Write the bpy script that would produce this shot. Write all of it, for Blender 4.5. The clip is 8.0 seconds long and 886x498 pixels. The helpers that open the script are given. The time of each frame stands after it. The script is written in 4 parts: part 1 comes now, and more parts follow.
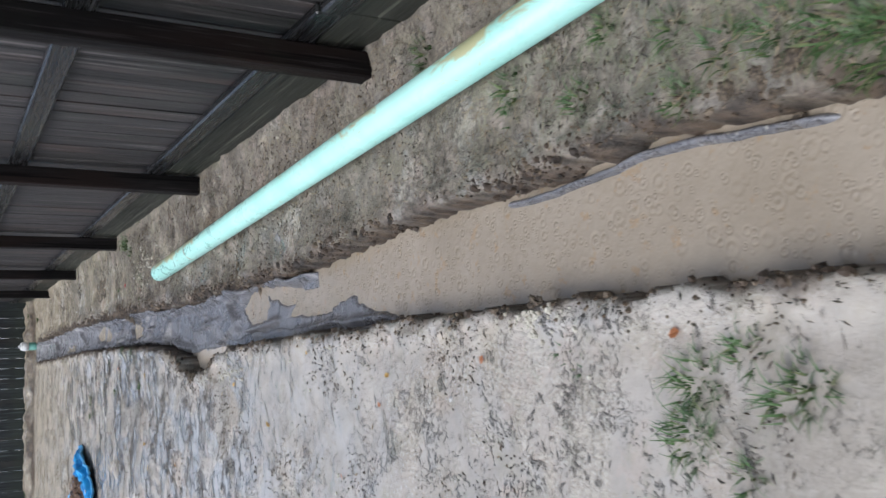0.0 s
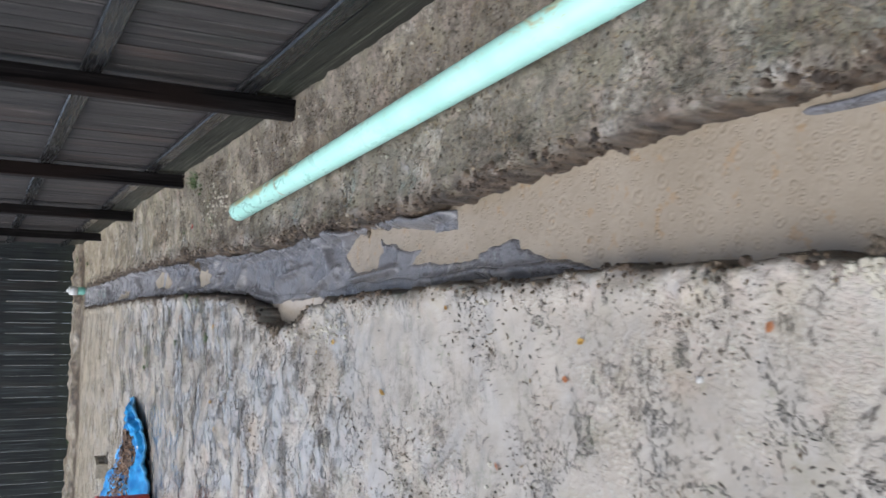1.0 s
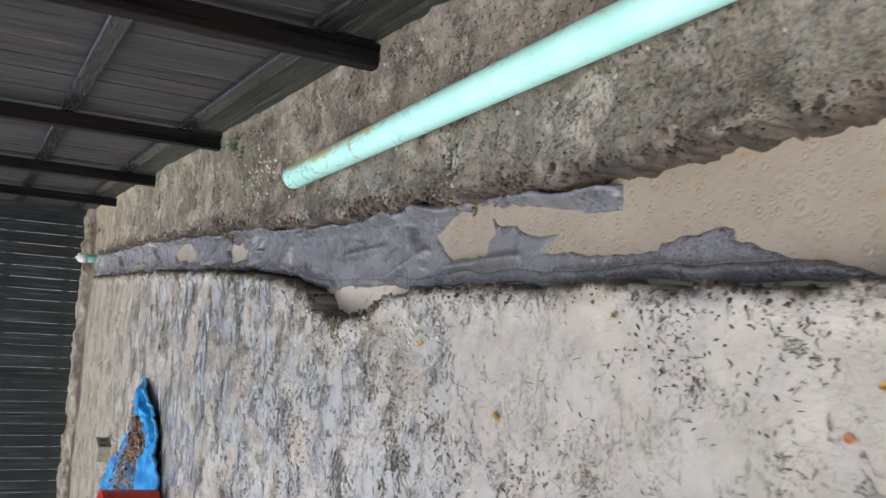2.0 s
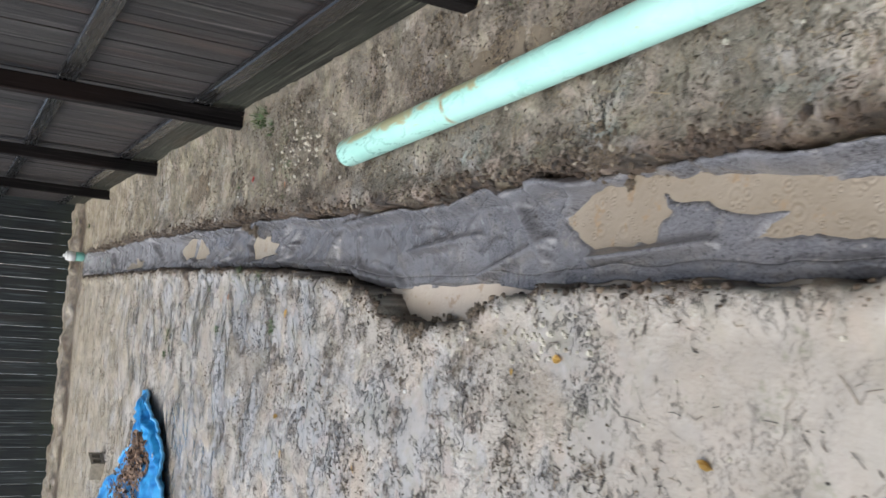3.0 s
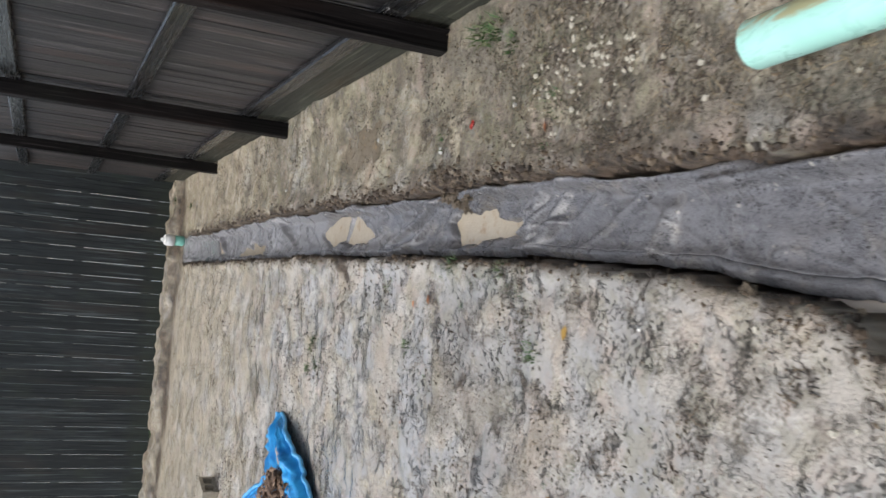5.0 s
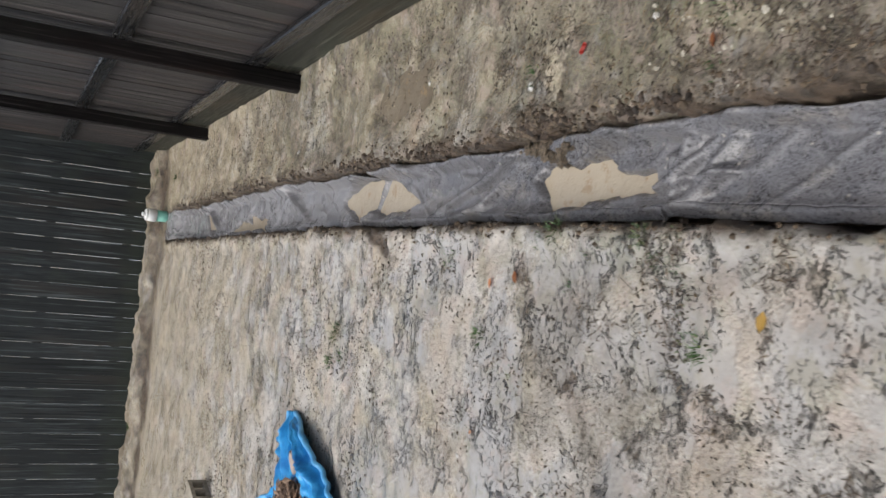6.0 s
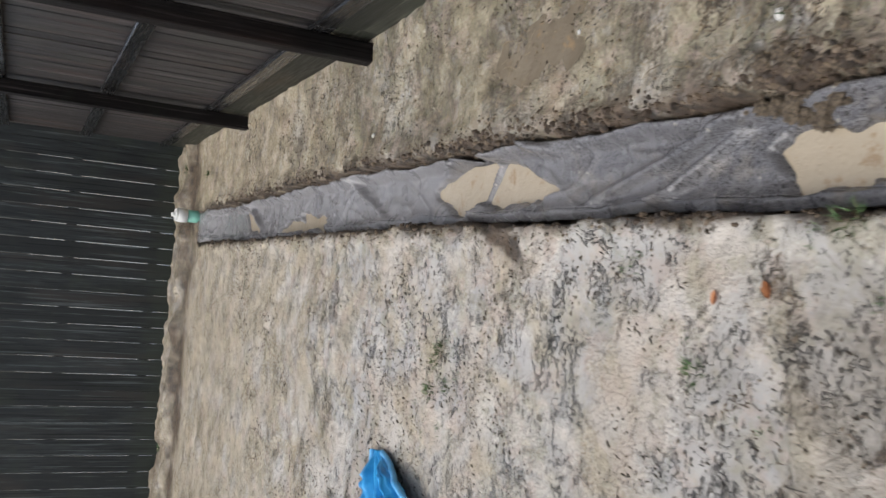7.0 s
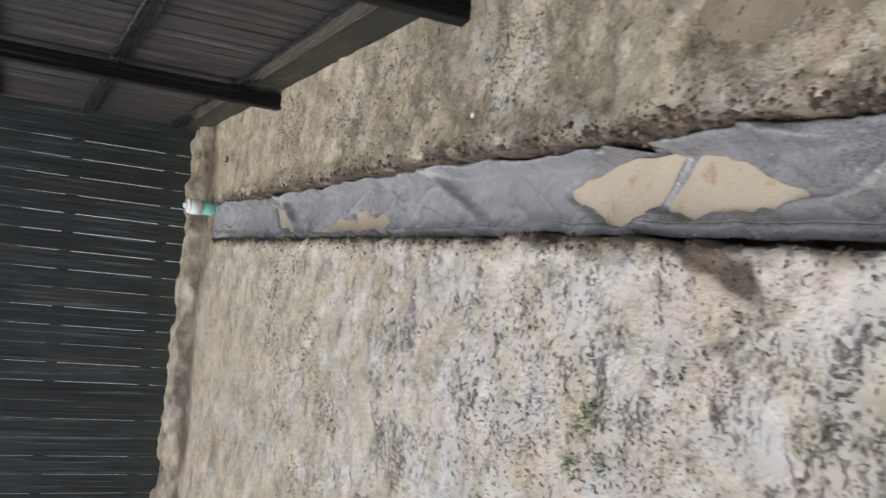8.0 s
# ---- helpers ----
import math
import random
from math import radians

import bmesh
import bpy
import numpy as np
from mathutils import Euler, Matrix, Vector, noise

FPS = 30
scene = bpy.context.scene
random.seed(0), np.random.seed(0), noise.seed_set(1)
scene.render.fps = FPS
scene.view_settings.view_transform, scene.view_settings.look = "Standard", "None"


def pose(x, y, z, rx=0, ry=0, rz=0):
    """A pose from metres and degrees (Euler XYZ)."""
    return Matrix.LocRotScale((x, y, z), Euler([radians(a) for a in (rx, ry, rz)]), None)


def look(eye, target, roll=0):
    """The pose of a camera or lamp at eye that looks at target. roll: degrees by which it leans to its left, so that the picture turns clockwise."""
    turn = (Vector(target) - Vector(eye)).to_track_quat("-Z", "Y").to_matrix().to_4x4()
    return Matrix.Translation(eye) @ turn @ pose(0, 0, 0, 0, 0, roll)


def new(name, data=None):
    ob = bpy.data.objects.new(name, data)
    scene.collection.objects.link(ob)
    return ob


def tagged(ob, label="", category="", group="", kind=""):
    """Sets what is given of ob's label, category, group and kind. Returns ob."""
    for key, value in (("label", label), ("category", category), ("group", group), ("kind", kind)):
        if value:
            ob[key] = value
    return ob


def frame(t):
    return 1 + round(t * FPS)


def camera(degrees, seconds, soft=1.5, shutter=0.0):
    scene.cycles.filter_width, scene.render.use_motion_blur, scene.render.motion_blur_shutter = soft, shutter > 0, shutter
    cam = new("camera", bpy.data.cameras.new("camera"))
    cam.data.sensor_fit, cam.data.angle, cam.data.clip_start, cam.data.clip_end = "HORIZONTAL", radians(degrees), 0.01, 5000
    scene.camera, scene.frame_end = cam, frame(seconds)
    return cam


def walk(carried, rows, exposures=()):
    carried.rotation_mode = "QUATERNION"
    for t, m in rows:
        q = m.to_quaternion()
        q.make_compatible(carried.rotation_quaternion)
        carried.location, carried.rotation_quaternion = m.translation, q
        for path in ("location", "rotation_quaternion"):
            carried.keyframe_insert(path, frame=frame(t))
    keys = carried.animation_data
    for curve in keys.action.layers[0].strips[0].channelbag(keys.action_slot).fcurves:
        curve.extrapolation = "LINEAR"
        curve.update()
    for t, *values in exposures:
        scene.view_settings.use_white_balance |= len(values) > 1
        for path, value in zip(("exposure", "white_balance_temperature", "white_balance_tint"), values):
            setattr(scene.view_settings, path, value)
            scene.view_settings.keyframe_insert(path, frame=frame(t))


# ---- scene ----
import itertools

cam = camera(53.0, 8.0, soft=1.5, shutter=0.3)
PATH = [
    (0, (0.214, 0.275, 1.292), (0.453, 1.994, 0.297), -88.5),
    (0.5, (0.234, 0.692, 1.304), (0.453, 2.405, 0.295), -86.9),
    (1, (0.198, 1.114, 1.329), (0.367, 2.878, 0.401), -86.8),
    (1.5, (0.237, 1.538, 1.329), (0.383, 3.317, 0.425), -84.3),
    (2.8, (0.184, 2.616, 1.34), (0.345, 4.374, 0.4), -82.7),
    (3, (0.202, 2.792, 1.347), (0.356, 4.541, 0.39), -83.2),
    (3.5, (0.175, 3.257, 1.338), (0.306, 5.034, 0.429), -83.9),
    (4, (0.155, 3.679, 1.367), (0.291, 5.474, 0.495), -84.0),
    (4.5, (0.235, 4.141, 1.347), (0.355, 5.936, 0.472), -84.1),
    (5, (0.235, 4.57, 1.347), (0.345, 6.391, 0.527), -83.7),
    (5.2, (0.194, 4.729, 1.349), (0.315, 6.549, 0.528), -82.8),
    (6.5, (0.173, 5.826, 1.343), (0.245, 7.611, 0.443), -83.8),
    (7, (0.179, 6.285, 1.363), (0.261, 8.091, 0.509), -84.1),
    (7.5, (0.226, 6.812, 1.348), (0.315, 8.592, 0.441), -83.1),
    (8, (0.243, 7.275, 1.366), (0.313, 9.074, 0.495), -82.8),
]
LIGHT = [(0.0, 0.53, 5800, 9), (1.5, 0.51, 6000, 9), (3.5, 0.56, 6140, 8), (5.0, 0.53, 6200, 8), (6.5, 0.42, 6400, 9), (8.0, 0.53, 6200, 9)]
walk(cam, [(t, look(eye, target, roll)) for t, eye, target, roll in PATH], LIGHT)

# ---- light ----
world = bpy.data.worlds.new("world")
scene.world = world
world.use_nodes = True
wt = world.node_tree
sky = wt.nodes.new("ShaderNodeTexSky")
sky.sky_type, sky.sun_disc = "NISHITA", False
sky.sun_elevation, sky.sun_rotation = radians(62), radians(252)
sky.air_density, sky.dust_density, sky.ozone_density = 1.0, 4.0, 1.0
hsv = wt.nodes.new("ShaderNodeHueSaturation")
hsv.inputs["Saturation"].default_value = 0.62
wt.links.new(sky.outputs[0], hsv.inputs["Color"])
wt.links.new(hsv.outputs[0], wt.nodes["Background"].inputs[0])
wt.nodes["Background"].inputs[1].default_value = 0.13
sun = new("sun", bpy.data.lights.new("sun", "SUN"))
sun.data.energy, sun.data.angle, sun.data.color = 1.0, radians(50), (1.0, 0.97, 0.93)
sun.matrix_basis = look((-3, -1, 6), (0, 0, 0))


# ---- materials ----
class Mat:
    """A node material with short calls for the usual nodes."""

    def __init__(self, name, rough=0.8, metal=0.0, spec=0.5):
        self.m = bpy.data.materials.new(name)
        self.m.use_nodes = True
        self.t = self.m.node_tree
        self.b = self.t.nodes["Principled BSDF"]
        self.b.inputs["Roughness"].default_value = rough
        self.b.inputs["Metallic"].default_value = metal
        self.b.inputs["Specular IOR Level"].default_value = spec
        tc = self.t.nodes.new("ShaderNodeTexCoord")
        self.obj = tc.outputs["Object"]
        self.pos = self.t.nodes.new("ShaderNodeNewGeometry").outputs["Position"]

    def link(self, a, b):
        self.t.links.new(a, b)

    def put(self, sock, v):
        if isinstance(v, bpy.types.NodeSocket):
            self.link(v, sock)
        else:
            sock.default_value = v

    def scaled(self, vec, s, rot=(0, 0, 0)):
        n = self.t.nodes.new("ShaderNodeMapping")
        self.link(vec, n.inputs[0])
        n.inputs["Scale"].default_value = s
        n.inputs["Rotation"].default_value = rot
        return n.outputs[0]

    def noise(self, vec, scale, detail=4, rough=0.55, dist=0.0):
        n = self.t.nodes.new("ShaderNodeTexNoise")
        self.link(vec, n.inputs["Vector"])
        n.inputs["Scale"].default_value, n.inputs["Detail"].default_value = scale, detail
        n.inputs["Roughness"].default_value, n.inputs["Distortion"].default_value = rough, dist
        return n.outputs["Fac"]

    def voronoi(self, vec, scale, feature="F1"):
        n = self.t.nodes.new("ShaderNodeTexVoronoi")
        n.feature = feature
        self.link(vec, n.inputs["Vector"])
        n.inputs["Scale"].default_value = scale
        return n

    def math(self, op, a, b=0.0, c=0.0):
        n = self.t.nodes.new("ShaderNodeMath")
        n.operation = op
        for s, v in zip(n.inputs, (a, b, c)):
            self.put(s, v)
        return n.outputs[0]

    def step(self, v, lo, hi, a=0.0, b=1.0):
        n = self.t.nodes.new("ShaderNodeMapRange")
        n.interpolation_type = "SMOOTHSTEP"
        for s, x in zip(n.inputs, (v, lo, hi, a, b)):
            self.put(s, x)
        return n.outputs[0]

    def mix(self, f, a, b, kind="MIX"):
        n = self.t.nodes.new("ShaderNodeMix")
        n.data_type, n.blend_type = "RGBA", kind
        self.put(n.inputs[0], f)
        for s, v in ((n.inputs[6], a), (n.inputs[7], b)):
            self.put(s, (*v, 1) if isinstance(v, tuple) else v)
        return n.outputs[2]

    def attr(self, name):
        n = self.t.nodes.new("ShaderNodeAttribute")
        n.attribute_name = name
        return n.outputs["Fac"]

    def random(self):
        return self.t.nodes.new("ShaderNodeObjectInfo").outputs["Random"]

    def island(self):
        return self.t.nodes.new("ShaderNodeNewGeometry").outputs["Random Per Island"]

    def axis(self, vec, k):
        n = self.t.nodes.new("ShaderNodeSeparateXYZ")
        self.link(vec, n.inputs[0])
        return n.outputs[k]

    def color(self, v):
        self.put(self.b.inputs["Base Color"], (*v, 1) if isinstance(v, tuple) else v)
        return self

    def rough(self, v):
        self.put(self.b.inputs["Roughness"], v)
        return self

    def bump(self, h, strength=0.5, dist=0.01):
        n = self.t.nodes.new("ShaderNodeBump")
        n.inputs["Strength"].default_value, n.inputs["Distance"].default_value = strength, dist
        self.link(h, n.inputs["Height"])
        if self.b.inputs["Normal"].is_linked:
            self.link(self.b.inputs["Normal"].links[0].from_socket, n.inputs["Normal"])
        self.link(n.outputs[0], self.b.inputs["Normal"])
        return self


def soil_material():
    """Wet sandy yard soil: pale washed sand under a film of rain, brown loam, stringy dark litter, yellowish thatch."""
    k = Mat("soil", 0.6, spec=0.5)
    p = k.pos
    litter, sand_a = k.attr("litter"), k.attr("sand")
    big, patch = k.noise(p, 1.5, 4), k.noise(p, 4.6, 6, 0.62, 0.4)
    mid, fine, grit = k.noise(p, 14, 5, 0.65), k.noise(p, 70, 4, 0.7), k.noise(p, 260, 2, 0.7)
    film = k.step(k.noise(k.scaled(p, (1, 1, 1), (0, 0, 0.9)), 3.3, 5, 0.6, 0.5), 0.41, 0.58)
    film = k.math("MAXIMUM", film, k.step(litter, 0.35, 0.7, 0.7, 0.0))
    film = k.math("MULTIPLY", film, k.step(k.attr("thatch"), 0.35, 0.85, 1.0, 0.30))
    sand = k.mix(k.step(patch, 0.36, 0.64), (0.60, 0.555, 0.49), (0.49, 0.445, 0.38))
    sand = k.mix(k.step(k.noise(p, 2.3, 4, 0.6), 0.48, 0.62, 0.0, 0.7), sand, (0.52, 0.43, 0.335))
    sand = k.mix(k.math("MULTIPLY", film, 0.8), sand, (0.385, 0.37, 0.345))
    silted = k.step(litter, 0.4, 0.9, 1.0, 0.0)
    silt = k.mix(k.step(patch, 0.38, 0.62), (0.36, 0.31, 0.24), (0.42, 0.375, 0.31))
    sand = k.mix(k.math("MULTIPLY", silted, 0.75), sand, silt)
    sand = k.mix(k.step(grit, 0.35, 0.7, 0.0, 0.15), sand, (0.36, 0.31, 0.26))
    loam = k.mix(k.step(mid, 0.3, 0.7), (0.16, 0.13, 0.092), (0.31, 0.262, 0.20))
    loam = k.mix(k.step(patch, 0.52, 0.66, 0.0, 0.8), loam, (0.42, 0.39, 0.345))
    loam = k.mix(k.step(fine, 0.36, 0.60), k.mix(0.75, loam, (0.06, 0.05, 0.04)), loam)
    wander = k.math("ADD", k.math("MULTIPLY", k.math("SUBTRACT", fine, 0.5), 0.7), k.math("MULTIPLY", k.math("SUBTRACT", patch, 0.5), 1.1))
    sandy = k.step(k.math("ADD", k.math("ADD", sand_a, wander), k.math("MULTIPLY", silted, 0.25)), 0.30, 0.48)
    col = k.mix(sandy, loam, sand)
    thatch = k.mix(k.step(mid, 0.35, 0.65), (0.42, 0.35, 0.225), (0.62, 0.535, 0.375))
    thatch = k.mix(k.step(fine, 0.38, 0.6, 0.5, 0.0), thatch, (0.14, 0.11, 0.065))
    yel = k.step(k.math("ADD", k.attr("thatch"), k.math("MULTIPLY", k.math("SUBTRACT", patch, 0.5), 2.6)), 0.42, 0.9)
    col = k.mix(k.math("MULTIPLY", yel, 0.65), col, thatch)
    for scale, lo, colour, most in ((9.0, 0.55, (0.43, 0.42, 0.40), 0.4), (6.0, 0.52, (0.31, 0.28, 0.185), 0.5), (7.5, 0.53, (0.47, 0.375, 0.31), 0.55)):
        tint = k.noise(k.scaled(p, (1, 1, 1), (0, 0, scale)), scale, 5, 0.7)
        col = k.mix(k.math("MULTIPLY", k.step(tint, lo, lo + 0.08, 0.0, most), litter), col, colour)
    cluster = k.step(k.noise(k.scaled(p, (1, 0.85, 1), (0, 0, 0.5)), 4.2, 7, 0.72, 0.5), 0.50, 0.60)
    halo = k.math("MULTIPLY", k.math("MULTIPLY", cluster, k.step(mid, 0.42, 0.60)), k.math("MULTIPLY", litter, 0.22))
    col = k.mix(halo, col, k.mix(k.step(fine, 0.4, 0.6), (0.13, 0.105, 0.075), (0.30, 0.25, 0.19)))
    veins = k.math("ABSOLUTE", k.math("SUBTRACT", k.noise(p, 21, 3, 0.6, 1.3), 0.5))
    string = k.math("MULTIPLY", k.step(veins, 0.008, 0.030, 1.0, 0.0), k.step(k.noise(p, 8, 6, 0.75), 0.52, 0.59))
    string = k.math("MULTIPLY", string, k.step(cluster, 0.0, 1.0, 0.4, 1.0))
    crumb = k.math("MULTIPLY", k.step(k.noise(k.scaled(p, (1.0, 1.4, 1.0)), 46, 5, 0.75, 0.8), 0.54, 0.585), cluster)
    blotch = k.math("MULTIPLY", k.step(k.noise(k.scaled(p, (0.85, 1.15, 1.0)), 9.5, 9, 0.8, 0.8), 0.58, 0.61), k.step(k.noise(p, 75, 3, 0.7), 0.40, 0.5))
    dark = k.math("MULTIPLY", k.math("MAXIMUM", string, k.math("MAXIMUM", crumb, k.math("MULTIPLY", blotch, 0.8))), k.step(litter, 0.2, 0.9, 0.10, 1.0))
    dark = k.math("MULTIPLY", dark, k.step(k.attr("thatch"), 0.1, 0.8, 1.0, 0.5))
    col = k.mix(k.math("MULTIPLY", dark, 0.85), col, k.mix(k.step(grit, 0.4, 0.6), (0.026, 0.021, 0.017), (0.12, 0.095, 0.07)))
    moss = k.math("MULTIPLY", k.step(k.noise(p, 5.5, 5, 0.75), 0.55, 0.65), 0.45)
    moss = k.math("MAXIMUM", moss, k.math("MULTIPLY", k.attr("moss"), k.step(k.noise(p, 8.0, 5, 0.75), 0.42, 0.54)))
    moss = k.math("MULTIPLY", moss, k.step(fine, 0.42, 0.58))
    col = k.mix(k.math("MULTIPLY", moss, 0.75), col, k.mix(k.step(mid, 0.4, 0.6), (0.075, 0.105, 0.035), (0.15, 0.18, 0.075)))
    rust = k.math("MULTIPLY", k.step(k.noise(p, 3.1, 3, 0.6, 0.4), 0.6, 0.75), 0.3)
    col = k.mix(rust, col, (0.52, 0.37, 0.26))
    darkened = k.math("MULTIPLY", k.attr("darkened"), k.step(k.noise(p, 5.2, 6, 0.7, 0.6), 0.38, 0.60, 0.25, 1.0))
    col = k.mix(k.math("MULTIPLY", darkened, 0.8), col, k.mix(k.step(fine, 0.35, 0.65), (0.135, 0.115, 0.085), (0.25, 0.22, 0.175)))
    # Dark brown of cut earth; it also paints the shade on the bank's face.
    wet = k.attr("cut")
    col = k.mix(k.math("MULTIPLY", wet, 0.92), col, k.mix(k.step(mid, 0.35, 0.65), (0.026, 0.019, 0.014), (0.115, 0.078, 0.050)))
    k.color(col)
    dull = k.math("MAXIMUM", dark, k.math("MAXIMUM", wet, k.math("SUBTRACT", 1.0, sandy)))
    gloss = k.math("MULTIPLY", film, k.math("SUBTRACT", 1.0, dull))
    k.rough(k.math("SUBTRACT", k.math("ADD", k.step(fine, 0.2, 0.8, 0.24, 0.42), k.math("MULTIPLY", dull, 0.22)), k.math("MULTIPLY", gloss, 0.18)))
    k.put(k.b.inputs["Coat Weight"], gloss)
    k.b.inputs["Coat Roughness"].default_value, k.b.inputs["Coat IOR"].default_value = 0.07, 1.38
    k.bump(k.math("MULTIPLY", fine, k.step(gloss, 0.0, 1.0, 0.7, 0.10)), 1.0, 0.012)
    k.bump(dark, 0.8, 0.007)
    k.bump(k.math("MULTIPLY", grit, k.step(gloss, 0.0, 1.0, 1.0, 0.25)), 0.3, 0.003)
    return k.m


def fabric_material():
    """Wet grey non-woven drainage fabric, peppered with grit."""
    k = Mat("drain_fabric", 0.5, spec=0.45)
    p = k.pos
    weave, blot = k.noise(p, 420, 2, 0.6), k.noise(p, 5, 5, 0.6)
    col = k.mix(k.step(blot, 0.3, 0.7), (0.085, 0.083, 0.091), (0.165, 0.16, 0.168))
    col = k.mix(k.step(weave, 0.35, 0.65, 0.0, 0.5), col, (0.30, 0.295, 0.30))
    silt = k.math("MULTIPLY", k.step(k.noise(p, 9, 5, 0.7), 0.5, 0.75), 0.55)
    col = k.mix(silt, col, (0.33, 0.29, 0.235))
    spot = k.math("MAXIMUM", k.step(k.noise(p, 130, 3, 0.65), 0.55, 0.59), k.step(k.noise(p, 260, 2, 0.6), 0.56, 0.61))
    spot = k.math("MULTIPLY", spot, k.step(k.noise(p, 11, 3), 0.3, 0.55, 0.35, 1.0))
    col = k.mix(k.math("MULTIPLY", spot, 0.8), col, (0.03, 0.027, 0.025))
    for scale, turn, tone in ((62.0, 0.4, (0.022, 0.02, 0.018)), (95.0, 1.3, (0.03, 0.026, 0.022)), (48.0, 2.2, (0.42, 0.39, 0.34))):
        v = k.voronoi(k.scaled(p, (1, 1, 0.2), (0, 0, turn)), scale)
        alive = k.step(k.axis(v.outputs["Color"], 0), 0.45, 0.5) if tone[0] < 0.1 else k.step(k.axis(v.outputs["Color"], 0), 0.88, 0.9)
        speck = k.math("MULTIPLY", k.step(v.outputs["Distance"], 0.16, 0.26, 1.0, 0.0), alive)
        speck = k.math("MULTIPLY", speck, k.step(k.noise(p, 3.0, 3), 0.36, 0.52))
        col = k.mix(k.math("MULTIPLY", speck, 0.8), col, tone)
    # Low-angle sheen of the far cloth, painted in as a paler grey along y.
    grazing_sheen = k.math("MULTIPLY", k.step(k.axis(p, 1), 7.6, 10.5), k.step(k.noise(p, 3.5, 4), 0.3, 0.6, 0.35, 0.7))
    col = k.mix(grazing_sheen, col, (0.33, 0.322, 0.325))
    k.color(col).rough(k.step(blot, 0.3, 0.7, 0.18, 0.36))
    k.put(k.b.inputs["Coat Weight"], k.step(k.noise(p, 7, 4, 0.6), 0.35, 0.6, 0.2, 0.65))
    k.b.inputs["Coat Roughness"].default_value, k.b.inputs["Coat IOR"].default_value = 0.27, 1.4
    k.bump(spot, 0.6, 0.003)
    k.bump(weave, 0.35, 0.002)
    k.bump(k.noise(p, 60, 3), 0.25, 0.006)
    return k.m


def water_material(name="silt_water", deep=(0.27, 0.222, 0.16), pale=(0.325, 0.272, 0.205), calm=False):
    """Opaque tan silt water, pitted and ringed by rain."""
    k = Mat(name, 0.14, spec=0.5)
    p = k.pos
    col = k.mix(k.step(k.noise(p, 3.5, 4), 0.3, 0.7), deep, pale)
    scum = k.step(k.noise(p, 17, 5, 0.7), 0.58, 0.66)
    col = k.mix(k.math("MULTIPLY", scum, 0.7), col, (0.30, 0.205, 0.115))
    k.color(col)
    rings = None
    warp = k.noise(p, 6, 2)
    for s, turn, phase in ((15.0, 0.7, 1.0), (22.0, 0.3, 0.0), (27.0, 1.1, 2.0), (40.0, 2.0, 4.0)):
        v = k.voronoi(k.scaled(p, (1, 1, 0.0), (0, 0, turn)), s)
        d = v.outputs["Distance"]
        alive = k.step(k.axis(v.outputs["Color"], 0), 0.35, 0.6)
        w = k.math("MULTIPLY", k.math("SINE", k.math("ADD", k.math("MULTIPLY", d, 22.0), k.math("MULTIPLY", warp, 9.0))), k.step(d, 0.1, 0.55, 1.0, 0.0))
        w = k.math("MULTIPLY", w, alive)
        rings = w if rings is None else k.math("ADD", rings, w)
    if calm:
        rings = k.math("MULTIPLY", rings, 0.25)
    k.bump(rings, 0.38, 0.0035)
    k.bump(k.noise(p, 30, 3, 0.6), 0.35, 0.008)
    return k.m


def wood_material(name, light, dark, green=0.3, spec=0.25, shine=0.45, foot=False):
    """Weathered wet fence wood; the grain runs along z of the object's own axes."""
    k = Mat(name, 0.6, spec=spec)
    o = k.obj
    shift = k.t.nodes.new("ShaderNodeVectorMath")
    shift.operation = "ADD"
    k.link(o, shift.inputs[0])
    comb = k.t.nodes.new("ShaderNodeCombineXYZ")
    r = k.random()
    k.link(k.math("MULTIPLY", r, 37.0), comb.inputs[0])
    k.link(k.math("MULTIPLY", r, 91.0), comb.inputs[2])
    k.link(comb.outputs[0], shift.inputs[1])
    v = shift.outputs[0]
    grain = k.noise(k.scaled(v, (1, 1, 0.045)), 110, 5, 0.65, 0.3)
    wide = k.noise(k.scaled(v, (1, 1, 0.12)), 9, 4, 0.6, 0.5)
    col = k.mix(k.step(grain, 0.3, 0.7), dark, light)
    col = k.mix(k.step(wide, 0.35, 0.7, 0.0, 0.6), col, tuple(c * 0.45 for c in dark))
    col = k.mix(k.step(r, 0.3, 1.0, 0.0, 0.75), col, tuple(c * 0.3 for c in light))
    red = k.math("MULTIPLY", k.step(k.noise(k.scaled(v, (1, 1, 0.2)), 4, 3), 0.52, 0.7), 0.6)
    col = k.mix(red, col, (light[0] * 1.0, light[1] * 0.72, light[2] * 0.6))
    streak = k.step(k.noise(k.scaled(v, (1, 1, 0.02)), 45, 4, 0.7), 0.56, 0.66, 0.0, 0.85)
    col = k.mix(streak, col, tuple(min(c * 2.0, 0.3) for c in light))
    crack = k.step(k.noise(k.scaled(v, (1, 1, 0.015)), 60, 3, 0.6), 0.36, 0.43, 0.85, 0.0)
    col = k.mix(crack, col, tuple(c * 0.25 for c in dark))
    algae = k.math("MULTIPLY", k.step(k.noise(v, 2.4, 4, 0.6), 0.5, 0.75), green)
    if foot:
        low = k.math("ADD", k.axis(o, 2), k.math("MULTIPLY", k.math("SUBTRACT", k.noise(v, 9, 4), 0.5), 0.5))
        algae = k.math("MAXIMUM", algae, k.step(low, 0.05, 0.40, 0.6, 0.0))
    col = k.mix(algae, col, (0.034, 0.042, 0.028))
    k.color(col).rough(k.step(grain, 0.3, 0.7, shine, shine + 0.25))
    k.bump(grain, 0.6, 0.003)
    return k.m


